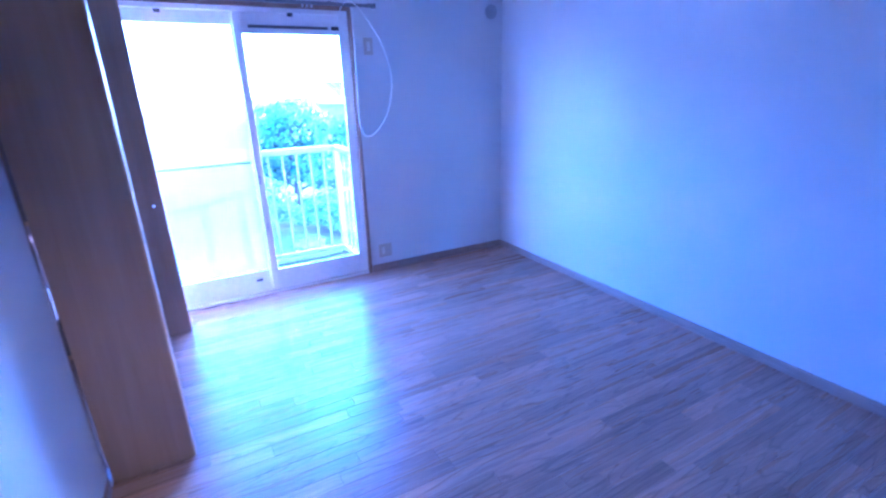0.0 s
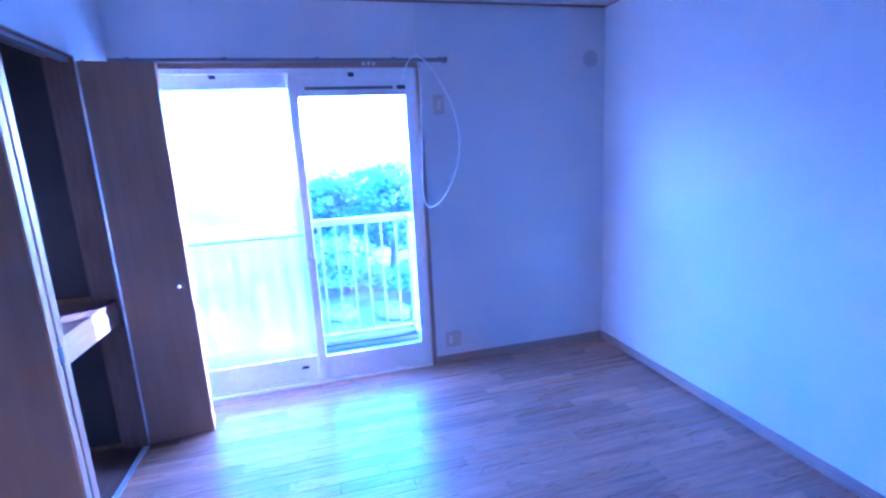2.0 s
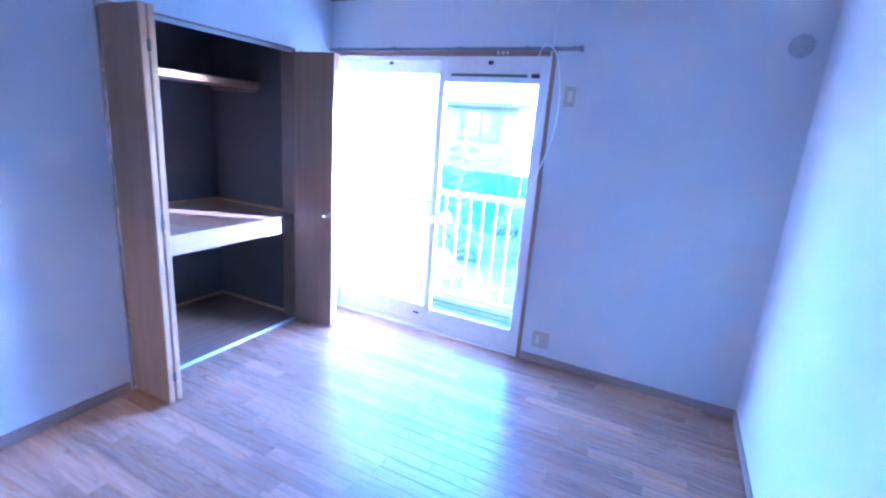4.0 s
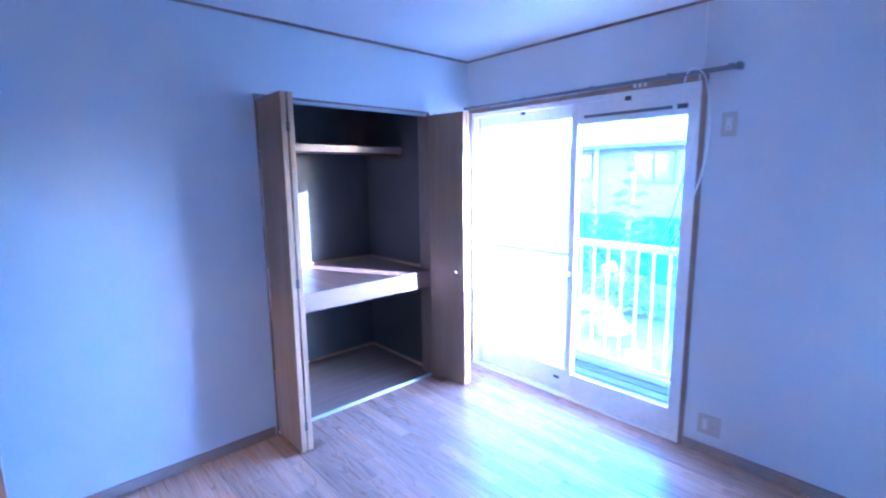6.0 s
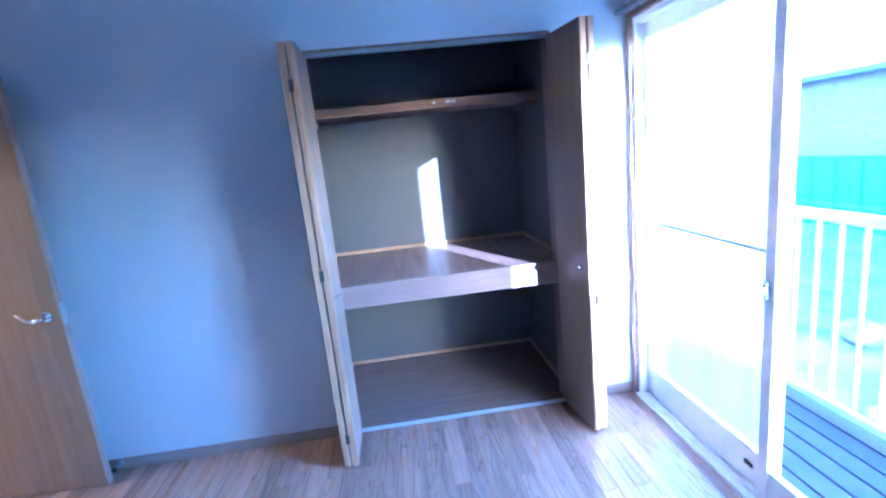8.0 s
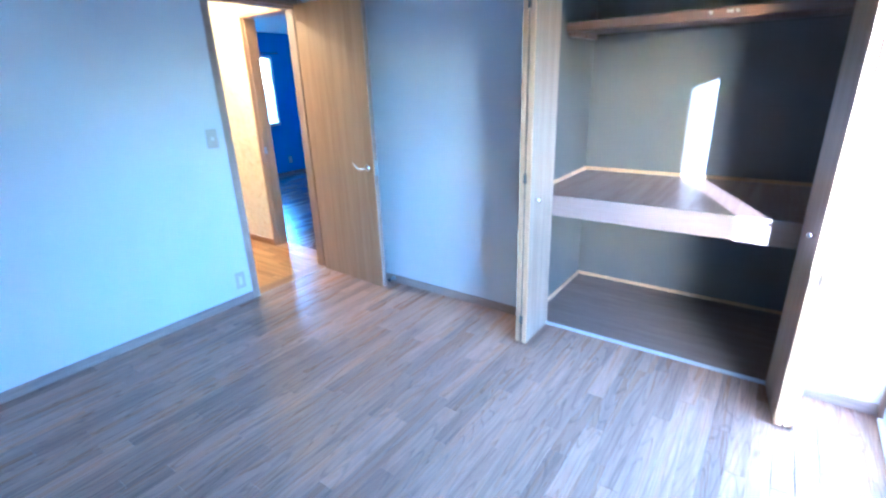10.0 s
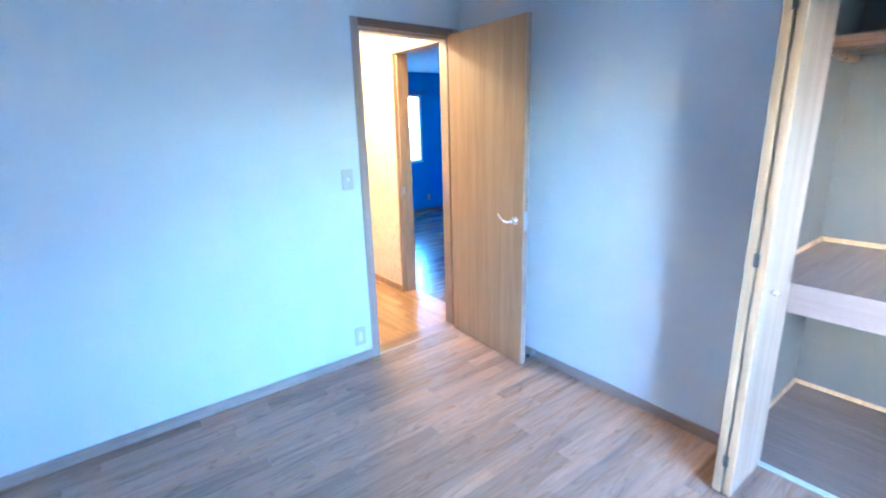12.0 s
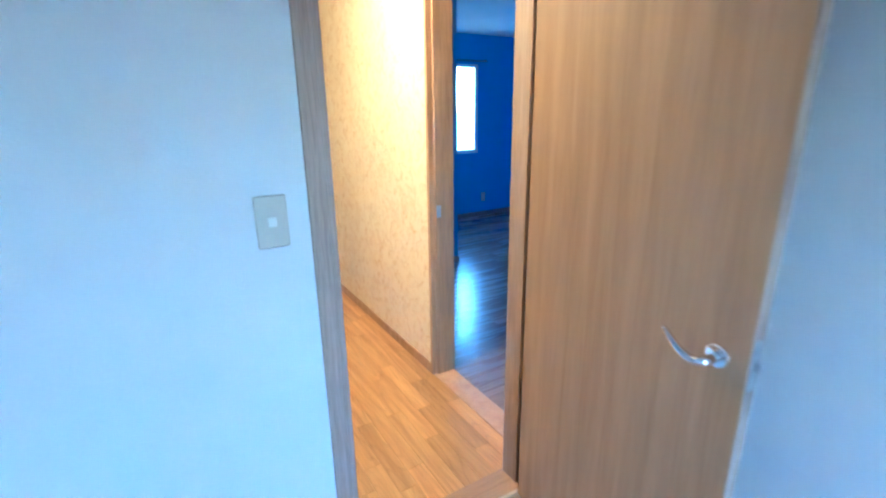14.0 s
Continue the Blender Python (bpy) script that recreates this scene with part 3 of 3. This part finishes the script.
part("jamb", boxes((HX - T - 0.008, HX + 0.008, OY0 - 0.035, OY0 - 0.012, 0, 2.055), (HX - T - 0.008, HX - 0.02, OY0 - 0.012, OY0, 0, 2.055), bevel=0.003), M_HTRIM, hf)
part("jamb", boxes((HX - T - 0.008, HX + 0.008, OY1, -T, 0, 2.055), bevel=0.003), M_HTRIM, hf)
part("head", boxes((HX - T - 0.008, HX + 0.008, OY0 - 0.012, OY1, 2.02, 2.055), bevel=0.003), M_HTRIM, hf)
part("threshold", boxes((HX - T, HX, OY0 - 0.035, OY1, -0.06, 0.003), bevel=0.002), M_EDGE, hf, "orange-brown threshold")
part("strike_plate", boxes((HX - 0.05, HX - 0.025, OY0 - 0.0005, OY0 + 0.002, 0.89, 0.95)), M_STEEL, hf)
lamp = thing("ceiling_light", "round warm ceiling light in the hall", "lamp", pose(0.50, -0.80, H))
part("lamp_base", cyl(0.13, 0.03, pose(0, 0, -0.015), 32, bevel=0.006), M_ALU, lamp)
part("lamp_globe", cyl(0.11, 0.07, pose(0, 0, -0.065), 32, bevel=0.02), M_LAMP, lamp, "glowing shade")

# ---- blue room ----
FX0, FX1, FY0, FY1, BZ = -4.4, HX - T, -4.05, -0.10, 2.29
fwx0, fwx1, fwz0, fwz1 = -2.565, -1.40, 0.885, 1.945
piece("wall_blue_south", boxes((FX0, fwx0, FY0 - T, FY0, 0, H), (fwx1, FX1 + T, FY0 - T, FY0, 0, H), (fwx0, fwx1, FY0 - T, FY0, 0, fwz0), (fwx0, fwx1, FY0 - T, FY0, fwz1, H)), M_BLUE,
      "deep blue wallpaper wall with a small window", "wall", S)
piece("wall_blue_west", boxes((FX0 - T, FX0, FY0 - T, FY1, 0, H)), M_BLUE, "deep blue wallpaper wall", "wall", S)
piece("wall_blue_north", boxes((FX0 - T, FX1, FY1, FY1 + T, 0, H)), M_BLUE, "deep blue wallpaper wall", "wall", S)
piece("wall_blue_east", boxes((FX1, FX1 + T, FY0, HS - T, 0, H), (-1.25, FX1 - 0.001, FY0, -2.50, 0, H)), M_BLUE, "deep blue wall of a built-in closet", "wall", S)
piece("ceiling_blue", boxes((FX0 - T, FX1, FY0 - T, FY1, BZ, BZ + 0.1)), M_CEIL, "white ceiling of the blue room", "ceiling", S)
piece("baseboard_blue", boxes((FX0, FX1, FY0, FY0 + BT, 0, BH), (-1.26, FX1, -2.50, -2.50 + BT, 0, BH), bevel=0.003), M_TRIMX, "brown baseboard below the blue wall", "baseboard", S)
bw = thing("window_2", "small bright window with a white frame in the blue room", "window", kind=S)
for b in ((fwx0, fwx0 + 0.05, FY0 - 0.08, FY0 + 0.012, fwz0, fwz1), (fwx1 - 0.05, fwx1, FY0 - 0.08, FY0 + 0.012, fwz0, fwz1),
          (fwx0, fwx1, FY0 - 0.08, FY0 + 0.02, fwz0 - 0.03, fwz0 + 0.02), (fwx0, fwx1, FY0 - 0.08, FY0 + 0.012, fwz1 - 0.04, fwz1), (-2.01, -1.96, FY0 - 0.07, FY0 - 0.04, fwz0, fwz1)):
    part("window_frame", boxes(b, bevel=0.003), M_ALU, bw)
pn = part("pane", boxes((fwx0 + 0.05, fwx1 - 0.05, FY0 - 0.062, FY0 - 0.058, fwz0, fwz1 - 0.04)), M_GLASS, bw)
pn.visible_shadow = False
c2 = thing("curtain_rail", "thin grey curtain rail above the blue room's window", "curtain rail")
part("rail", boxes((-2.68, -1.3, FY0 + 0.03, FY0 + 0.05, 1.972, 1.992), bevel=0.003), M_RAIL, c2)
for x in (-2.66, -2.0, -1.33):
    part("bracket", boxes((x - 0.01, x + 0.01, FY0, FY0 + 0.05, 1.992, 1.998)), M_RAIL, c2)
plate("wall_socket", pose(-2.665, FY0, 0.258, 0, 0, 180), 0.072, 0.12, "white socket low on the blue wall", "socket", [("insert", 0, 0, 0.024, 0.062, 0.002, M_IVORYD)])
det = thing("smoke_alarm", "small white ceiling fitting in the blue room", "alarm", pose(-2.7, -3.4, BZ))
part("housing", cyl(0.05, 0.03, pose(0, 0, -0.015), 24, bevel=0.008), M_ALU, det)

# ---- house roof: unseen, its eave added to cut high skylight ----
piece("roof", boxes((-5.0, W + 1.2, -5.4, YO + 0.75, 2.62, 2.74)), M_STUCCO, "unseen flat eave over the balcony, added to cut high skylight", "roof", S)
piece("wall_outside_head", boxes((-T, W + T, D, YO + 0.002, H + 0.12, 2.62)), M_STUCCO, "pale stucco strip below the added eave", "wall", S)

# ---- balcony ----
GZ = -0.7
piece("wall_outside", boxes((-4.5, -T, YO, YO + 0.1, GZ, 3.2), (-T, W + T, YO - 0.0, YO + 0.003, GZ, -0.12)), M_STUCCO, "pale stucco outer wall", "wall", S)
bx0, bx1, by0, by1 = -0.9, 1.79, YO + 0.02, 4.46
balc = thing("balcony", "narrow balcony floor of dark metal slats", "balcony", kind=S)
part("frame", boxes((bx0, bx1, by1 - 0.05, by1, -0.16, -0.075), (bx0, bx1, by0, by0 + 0.04, -0.16, -0.075), (bx1 - 0.05, bx1, by0 + 0.04, by1 - 0.05, -0.16, -0.075), (bx0, bx0 + 0.05, by0 + 0.04, by1 - 0.05, -0.16, -0.075)), M_DECK, balc)
for x in (bx0 + 0.05, bx1 - 0.05):
    part("support", boxes((x - 0.04, x + 0.04, by1 - 0.1, by1 - 0.02, GZ, -0.16)), M_DECK, balc)
n = 7
for i in range(n):
    y = by0 - 0.008 + i * (by1 - by0 + 0.0) / n
    part("slat", boxes((bx0, bx1, y, y + (by1 - by0) / n - 0.012, -0.075, -0.055), bevel=0.003), M_DECK, balc)
rail = thing("balcony_railing", "white metal balcony railing with round-edged upright bars", "railing")
RY = 4.405
part("top_rail", boxes((bx0, 1.775, RY - 0.03, RY + 0.03, 0.945, 1.0), bevel=0.012), M_RAILING, rail)
part("top_rail", boxes((1.72, 1.775, by0, RY - 0.03, 0.95, 1.0), bevel=0.012), M_RAILING, rail)
part("bottom_rail", boxes((bx0, 1.775, RY - 0.02, RY + 0.02, -0.02, 0.02), bevel=0.006), M_RAILING, rail)
part("bottom_rail", boxes((1.73, 1.77, by0, RY - 0.02, -0.02, 0.02), bevel=0.006), M_RAILING, rail)
for x, y in ((1.748, RY), (bx0 + 0.03, RY), (1.748, by0 + 0.03)):
    part("post", boxes((x - 0.022, x + 0.022, y - 0.022, y + 0.022, -0.055, 0.95), bevel=0.005), M_RAILING, rail)
# added plate beside the wall post, keeps low sun off the closet below the shelf
part("sun_block_plate", boxes((1.735, 1.76, YO + 0.004, by0 + 0.007, 0.02, 0.95), (1.735, 1.76, by0 + 0.053, by0 + 0.15, 0.02, 0.95), bevel=0.003), M_RAILING, rail)
bar = mesh_of("baluster", boxes((-0.007, 0.007, -0.009, 0.009, 0.02, 0.946), bevel=0.003), M_RAILING)
for i in range(21):
    x = 1.748 - 0.1235 * (i + 1)
    o = new("baluster", bar)
    o.parent, o.location = rail, (x, RY, 0)
for i in range(4):
    o = new("baluster", bar)
    o.parent, o.location = rail, (1.748, RY - 0.118 * (i + 1), 0)

# ---- garden ----
bm = bmesh.new()
bmesh.ops.create_grid(bm, x_segments=60, y_segments=60, size=1)
for v in bm.verts:
    x, y = v.co.x, v.co.y
    v.co = Vector((x * 40 * (1 + 9 * abs(x) ** 3), y * 40 * (1 + 9 * abs(y) ** 3), GZ))
    if v.co.y > YO + 1 and abs(v.co.x) < 60 and v.co.y < 60:
        v.co.z += 0.12 * noise.noise(v.co * 0.6)
piece("ground", bm, M_GROUND, "bare garden soil with moss and gravel", "ground", S)


def leaf_cloud(bm, centre, size, count, leaf, rng, flat=0.0):
    """Leaves scattered in and on an uneven ellipsoid."""
    c = Vector(centre)
    for _ in range(count):
        d = Vector((rng.gauss(0, 1), rng.gauss(0, 1), rng.gauss(0, 1))).normalized()
        rr = rng.uniform(0.55, 1.0) * (1 + 0.35 * noise.noise(d * 2.2 + c))
        p = c + Vector((d.x * size[0], d.y * size[1], d.z * size[2])) * rr
        nrm = (d + Vector((rng.uniform(-.8, .8), rng.uniform(-.8, .8), rng.uniform(-.3, 0.9)))).normalized()
        u = nrm.orthogonal().normalized()
        u = Matrix.Rotation(rng.uniform(0, 6.28), 3, nrm) @ u
        w = nrm.cross(u)
        s = leaf * rng.uniform(0.6, 1.3)
        bm.faces.new([bm.verts.new(p + q) for q in (u * s, w * s * 0.45 + nrm * s * 0.1, -u * s, -w * s * 0.45 + nrm * s * 0.1)])


def niwaki(x, y, top, label, seed, rad):
    rng = random.Random(seed)
    ob = thing("pruned_conifer", label, "tree", pose(x, y, GZ))
    h = top - GZ
    pts = [(0.05 * math.sin(i * 1.3), 0.05 * math.cos(i * 1.7), h * i / 8) for i in range(9)]
    part("trunk", tube(pts, [0.07 - 0.007 * i for i in range(9)], 8), M_BARK, ob, smooth=True)
    bm = bmesh.new()
    z = h * 0.25
    while z < h - 0.05:
        f = 1 - 0.75 * (z - h * 0.25) / (h * 0.75)
        k = 3 if f > 0.5 else 2
        a0 = rng.uniform(0, 6.28)
        for i in range(k):
            a = a0 + 6.28 * i / k + rng.uniform(-.4, .4)
            d = rad * f * rng.uniform(0.5, 0.9)
            leaf_cloud(bm, (math.cos(a) * d, math.sin(a) * d, z + rng.uniform(-.05, .05)), (rad * f * 0.5, rad * f * 0.5, 0.045), 130, 0.026, rng)
            e = (math.cos(a) * d, math.sin(a) * d, z - 0.03)
            lb = tube([(0, 0, z - 0.12), (e[0] * 0.6, e[1] * 0.6, z - 0.07), e], [0.02, 0.014, 0.006], 6)
            part("limb", lb, M_BARK, ob)
        z += 0.21
    leaf_cloud(bm, (0, 0, h), (0.09, 0.09, 0.1), 80, 0.03, rng)
    part("crown", bm, M_NEEDLE, ob)
    return ob


def broad_tree(x, y, top, size, label, seed, count=4200, leaf=0.042, name="shrub"):
    rng = random.Random(seed)
    ob = thing(name, label, "shrub" if name == "shrub" else "tree", pose(x, y, GZ))
    h = top - GZ
    part("trunk", tube([(0, 0, 0), (0.05, 0.03, h * 0.3), (0.0, 0.06, h * 0.6), (0.03, 0.0, h * 0.85)], [0.09, 0.07, 0.05, 0.02], 8), M_BARK, ob, smooth=True)
    bm = bmesh.new()
    n = 11
    for i in range(n):
        a = 2.4 * i + rng.uniform(-.3, .3)
        hz = h * (0.25 + 0.65 * i / n)
        d = size * rng.uniform(0.25, 0.75) * (1.1 - 0.6 * i / n)
        e = Vector((math.cos(a) * d, math.sin(a) * d, hz))
        lb = tube([(0, 0, hz * 0.55), (e.x * 0.5, e.y * 0.5, hz * 0.82), e], [0.035, 0.022, 0.008], 6)
        part("limb", lb, M_BARK, ob)
        leaf_cloud(bm, e, (size * 0.42, size * 0.42, h * 0.15), count // n, leaf, rng)
    part("crown", bm, M_LEAFP if name == "shrub" else M_LEAF, ob)
    return ob


def rock(x, y, s, seed, squash=0.6):
    bm = bmesh.new()
    bmesh.ops.create_icosphere(bm, subdivisions=3, radius=1)
    for v in bm.verts:
        v.co *= 1 + 0.35 * noise.noise(v.co * 1.3 + Vector((seed * 7.1, 0, 0))) + 0.08 * noise.noise(v.co * 4 + Vector((seed, 3, 0)))
        v.co = Vector((v.co.x * s, v.co.y * s * 0.8, v.co.z * s * squash))
    ob = piece("garden_rock", bm, M_ROCK, "weathered grey garden rock on the soil", "rock", "", "garden rocks", True)
    ob.matrix_world = pose(x, y, GZ + s * squash * 0.35, 0, 0, seed * 47)


niwaki(-1.3, 9.0, 1.83, "tall pruned conifer with layered pads before a house", 3, 0.48)
niwaki(-2.75, 9.0, 0.95, "small pruned conifer with layered pads", 5, 0.4)
niwaki(-2.0, 9.0, 0.95, "small pruned conifer with layered pads beside a taller one", 8, 0.35)
broad_tree(2.35, 9.6, 1.5, 1.25, "leafy garden tree with dense dark green crown", 11, 9000, 0.05, "garden_tree")
broad_tree(3.9, 10.2, 1.15, 1.2, "leafy garden tree with dense dark green crown", 12, 8000, 0.05, "garden_tree")
broad_tree(1.2, 10.4, 1.3, 1.1, "leafy garden tree with dense dark green crown", 19, 8000, 0.05, "garden_tree")
broad_tree(1.3, 8.2, 0.3, 0.9, "low leafy shrub in the garden", 13)
broad_tree(2.6, 7.4, -0.05, 0.85, "low leafy shrub in the garden", 14)
broad_tree(3.7, 8.0, 0.2, 0.95, "low leafy shrub in the garden", 15)
broad_tree(0.2, 8.8, 0.45, 0.8, "low leafy shrub in the garden", 16)
broad_tree(-0.9, 7.9, 0.05, 0.6, "low leafy shrub in the garden", 17, 1500)
for i, (x, y, s) in enumerate(((-0.6, 7.0, 0.35), (0.25, 6.0, 0.26), (-1.4, 6.6, 0.25), (1.9, 6.7, 0.22), (2.9, 6.3, 0.2), (1.2, 6.9, 0.24), (0.8, 5.6, 0.16), (3.4, 6.9, 0.3), (-0.2, 5.4, 0.18))):
    rock(x, y, s, i + 1)

# draped frame in the garden
dr = thing("garden_cover", "pale sheet draped like a small tent in the garden", "cover", pose(-1.1, 8.0, GZ))
bm = bmesh.new()
apex = [bm.verts.new((0.05, 0, 0.85)), bm.verts.new((-0.25, 0.25, 0.7))]
basev = [bm.verts.new(p) for p in ((-0.45, -0.3, 0), (-0.1, -0.38, 0.0), (0.3, -0.25, 0), (0.35, 0.3, 0), (-0.5, 0.4, 0))]
for f in ((apex[0], basev[0], basev[1]), (apex[0], basev[1], basev[2]), (apex[0], basev[2], basev[3]), (apex[0], basev[3], apex[1]), (apex[1], basev[3], basev[4]), (apex[1], basev[4], basev[0]), (apex[0], apex[1], basev[0])):
    bm.faces.new(f)
bmesh.ops.subdivide_edges(bm, edges=bm.edges[:], cuts=3, use_grid_fill=True)
for v in bm.verts:
    v.co += Vector((noise.noise(v.co * 5), noise.noise(v.co * 5 + Vector((9, 0, 0))), 0)) * 0.05
part("sheet", bm, M_SHEET, dr)

fence = thing("garden_fence", "dark green garden fence before the neighbouring house", "fence")
for i in range(14):
    x = -7.0 + i * 0.5
    part("fence_panel", boxes((x + 0.01, x + 0.49, 10.35, 10.39, GZ, 0.62), bevel=0.005), M_FENCE, fence)
part("fence_cap", boxes((-7.0, 0.0, 10.33, 10.41, 0.62, 0.67)), M_FENCE, fence)


def house(name, x0, x1, y0, y1, eave, ridge, label, wins):
    ob = thing(name, label, "house")
    part("wall", boxes((x0, x1, y0, y1, GZ, eave)), M_BROWNWALL, ob)
    bm = bmesh.new()
    o, ym = 0.5, (y0 + y1) / 2
    pr = [(y0 - o, eave - 0.1), (y0 - o, eave + 0.02), (ym, ridge), (y1 + o, eave + 0.02), (y1 + o, eave - 0.1)]
    a = [bm.verts.new((x0 - o, y, z)) for y, z in pr]
    c = [bm.verts.new((x1 + o, y, z)) for y, z in pr]
    for i in range(5):
        j = (i + 1) % 5
        bm.faces.new((a[i], a[j], c[j], c[i]))
    bm.faces.new(a)
    bm.faces.new(c[::-1])
    roof = part("roof", bm, M_ROOF, ob, "pale grey tiled roof")
    part("gutter", boxes((x0 - o, x1 + o, y0 - o - 0.07, y0 - o - 0.002, eave - 0.12, eave - 0.03), bevel=0.02), M_ROOFD, roof)
    k = 0
    x = x0 - o
    rows = []
    while x < x1 + o:
        rows.append((x, x + 0.06))
        x += 0.3
    bm = bmesh.new()
    for p, q in rows:
        vs = [bm.verts.new(v) for v in ((p, y0 - o, eave + 0.025), (q, y0 - o, eave + 0.025), (q, ym, ridge + 0.005), (p, ym, ridge + 0.005),
                                        (p, y0 - o, eave + 0.06), (q, y0 - o, eave + 0.06), (q, ym, ridge + 0.04), (p, ym, ridge + 0.04))]
        for f in ((4, 5, 6, 7), (0, 1, 5, 4), (1, 2, 6, 5), (3, 0, 4, 7), (2, 3, 7, 6)):
            bm.faces.new([vs[i] for i in f])
    part("roof_ribs", bm, M_ROOF, roof)
    for wx0, wx1, wz0, wz1 in wins:
        w = part("window", boxes((wx0, wx1, y0 - 0.05, y0 - 0.001, wz0, wz0 + 0.05), (wx0, wx1, y0 - 0.05, y0 - 0.001, wz1 - 0.05, wz1), (wx0, wx0 + 0.05, y0 - 0.05, y0 - 0.001, wz0 + 0.05, wz1 - 0.05),
                                 (wx1 - 0.05, wx1, y0 - 0.05, y0 - 0.001, wz0 + 0.05, wz1 - 0.05), ((wx0 + wx1) / 2 - 0.02, (wx0 + wx1) / 2 + 0.02, y0 - 0.05, y0 - 0.001, wz0 + 0.05, wz1 - 0.05)), M_WFRAME, ob)
        part("pane", boxes((wx0 + 0.05, wx1 - 0.05, y0 - 0.02, y0 - 0.012, wz0 + 0.05, wz1 - 0.05)), M_PANE, w, "dim reflecting pane")
    return ob


nh = house("neighbour_house", -9.0, -0.9, 11.0, 17.0, 2.2, 3.9, "brown-walled neighbouring house with a pale tiled roof",
           ((-4.13, -3.22, 1.38, 2.02), (-2.25, -1.35, 1.33, 2.0), (-4.56, -4.2, 1.63, 1.91)))
part("downpipe", cyl(0.04, 2.8, pose(-3.1, 10.94, 0.7), 12), M_PIPE, nh, "white downpipe")
house("far_house", 7.4, 13.0, 21.0, 27.0, 1.1, 2.05, "distant house with a pale roof behind trees", ((8.5, 9.7, 0.1, 0.8),))


# ---- floor strips, last ----
def strips(parent, x0, x1, y0, y1, material, joined, along="x", pitch=0.0757, lens=(0.45, 0.6, 0.75, 0.9), seed=4, near=None, name="floor_strip", limit=300):
    rng = random.Random(seed)
    cache = {}
    rest_v, rest_f = [], []
    g, top, dep = 0.0003, 0.0, 0.009
    u0, u1, v0, v1 = (x0, x1, y0, y1) if along == "x" else (y0, y1, x0, x1)
    v, count = v0, 0
    while v < v1 - 0.002:
        wv = min(pitch, v1 - v)
        u = u0
        first = True
        while u < u1 - 0.002:
            L = rng.choice(lens)
            if first:
                L = round(L * rng.choice((0.35, 0.6, 0.8, 1.0)), 3)
                first = False
            L = min(L, u1 - u)
            if u1 - (u + L) < 0.05:
                L = u1 - u
            key = (round(L, 3), round(wv, 4))
            cu, cv = u + L / 2, v + wv / 2
            hx, hy = (L / 2 - g, wv / 2 - g) if along == "x" else (wv / 2 - g, L / 2 - g)
            e = 0.0007
            shape_v = [(-hx, -hy, -dep), (hx, -hy, -dep), (hx, hy, -dep), (-hx, hy, -dep), (-hx, -hy, -e), (hx, -hy, -e), (hx, hy, -e), (-hx, hy, -e),
                       (-hx + e, -hy + e, top), (hx - e, -hy + e, top), (hx - e, hy - e, top), (-hx + e, hy - e, top)]
            shape_f = [(8, 9, 10, 11)] + [(a, (a + 1) % 4, 4 + (a + 1) % 4, 4 + a) for a in range(4)] + [(4 + a, 4 + (a + 1) % 4, 8 + (a + 1) % 4, 8 + a) for a in range(4)]
            px, py = (cu, cv) if along == "x" else (cv, cu)
            if near and near(px, py) and count < limit:
                if key not in cache:
                    me = bpy.data.meshes.new(name)
                    me.from_pydata(shape_v, [], shape_f)
                    me.materials.append(material)
                    cache[key] = me
                o = new(name, cache[key])
                o.parent, o.location = parent, (px, py, 0)
                count += 1
            else:
                b0 = len(rest_v)
                rest_v += [(a + px, c + py, d) for a, c, d in shape_v]
                rest_f += [tuple(i + b0 for i in f) for f in shape_f]
            u += L
        v += wv
    if rest_v:
        me = bpy.data.meshes.new(name + "s")
        me.from_pydata(rest_v, [], rest_f)
        me.materials.append(joined)
        o = new(name + "s", me)
        o.parent = parent
        o["kind"] = "stuff"


strips(floor, 0.0, W, 0.0, D, M_STRIP, M_STRIPI, near=lambda x, y: True)
M_HALLFLI = wood("hall_floor_oak_joined", (0.37, 0.17, 0.04), (0.62, 0.33, 0.085), "y", 0.36, "island", 0.16, streak=0.2, rings=0.14)
strips(hall_floor, HX, HE, HS, -T - 0.008, M_HALLFL, M_HALLFLI, "y", near=lambda x, y: y > -2.2, seed=9, limit=120)
strips(hall_floor, DX0 + jw, DX1 - jw, -T - 0.008, -0.03, M_HALLFL, M_HALLFLI, "y", near=lambda x, y: True, seed=10)
far_floor = piece("floor_blue_room", boxes((FX0, FX1, FY0, FY1, -0.1, -0.009)), M_GAP, "dark glossy wood strip floor in the blue room", "floor", S)
strips(far_floor, FX0, FX1, FY0, FY1, M_FARFL, M_FARFL, "x", 0.15, (0.9, 1.2, 1.5), seed=21)
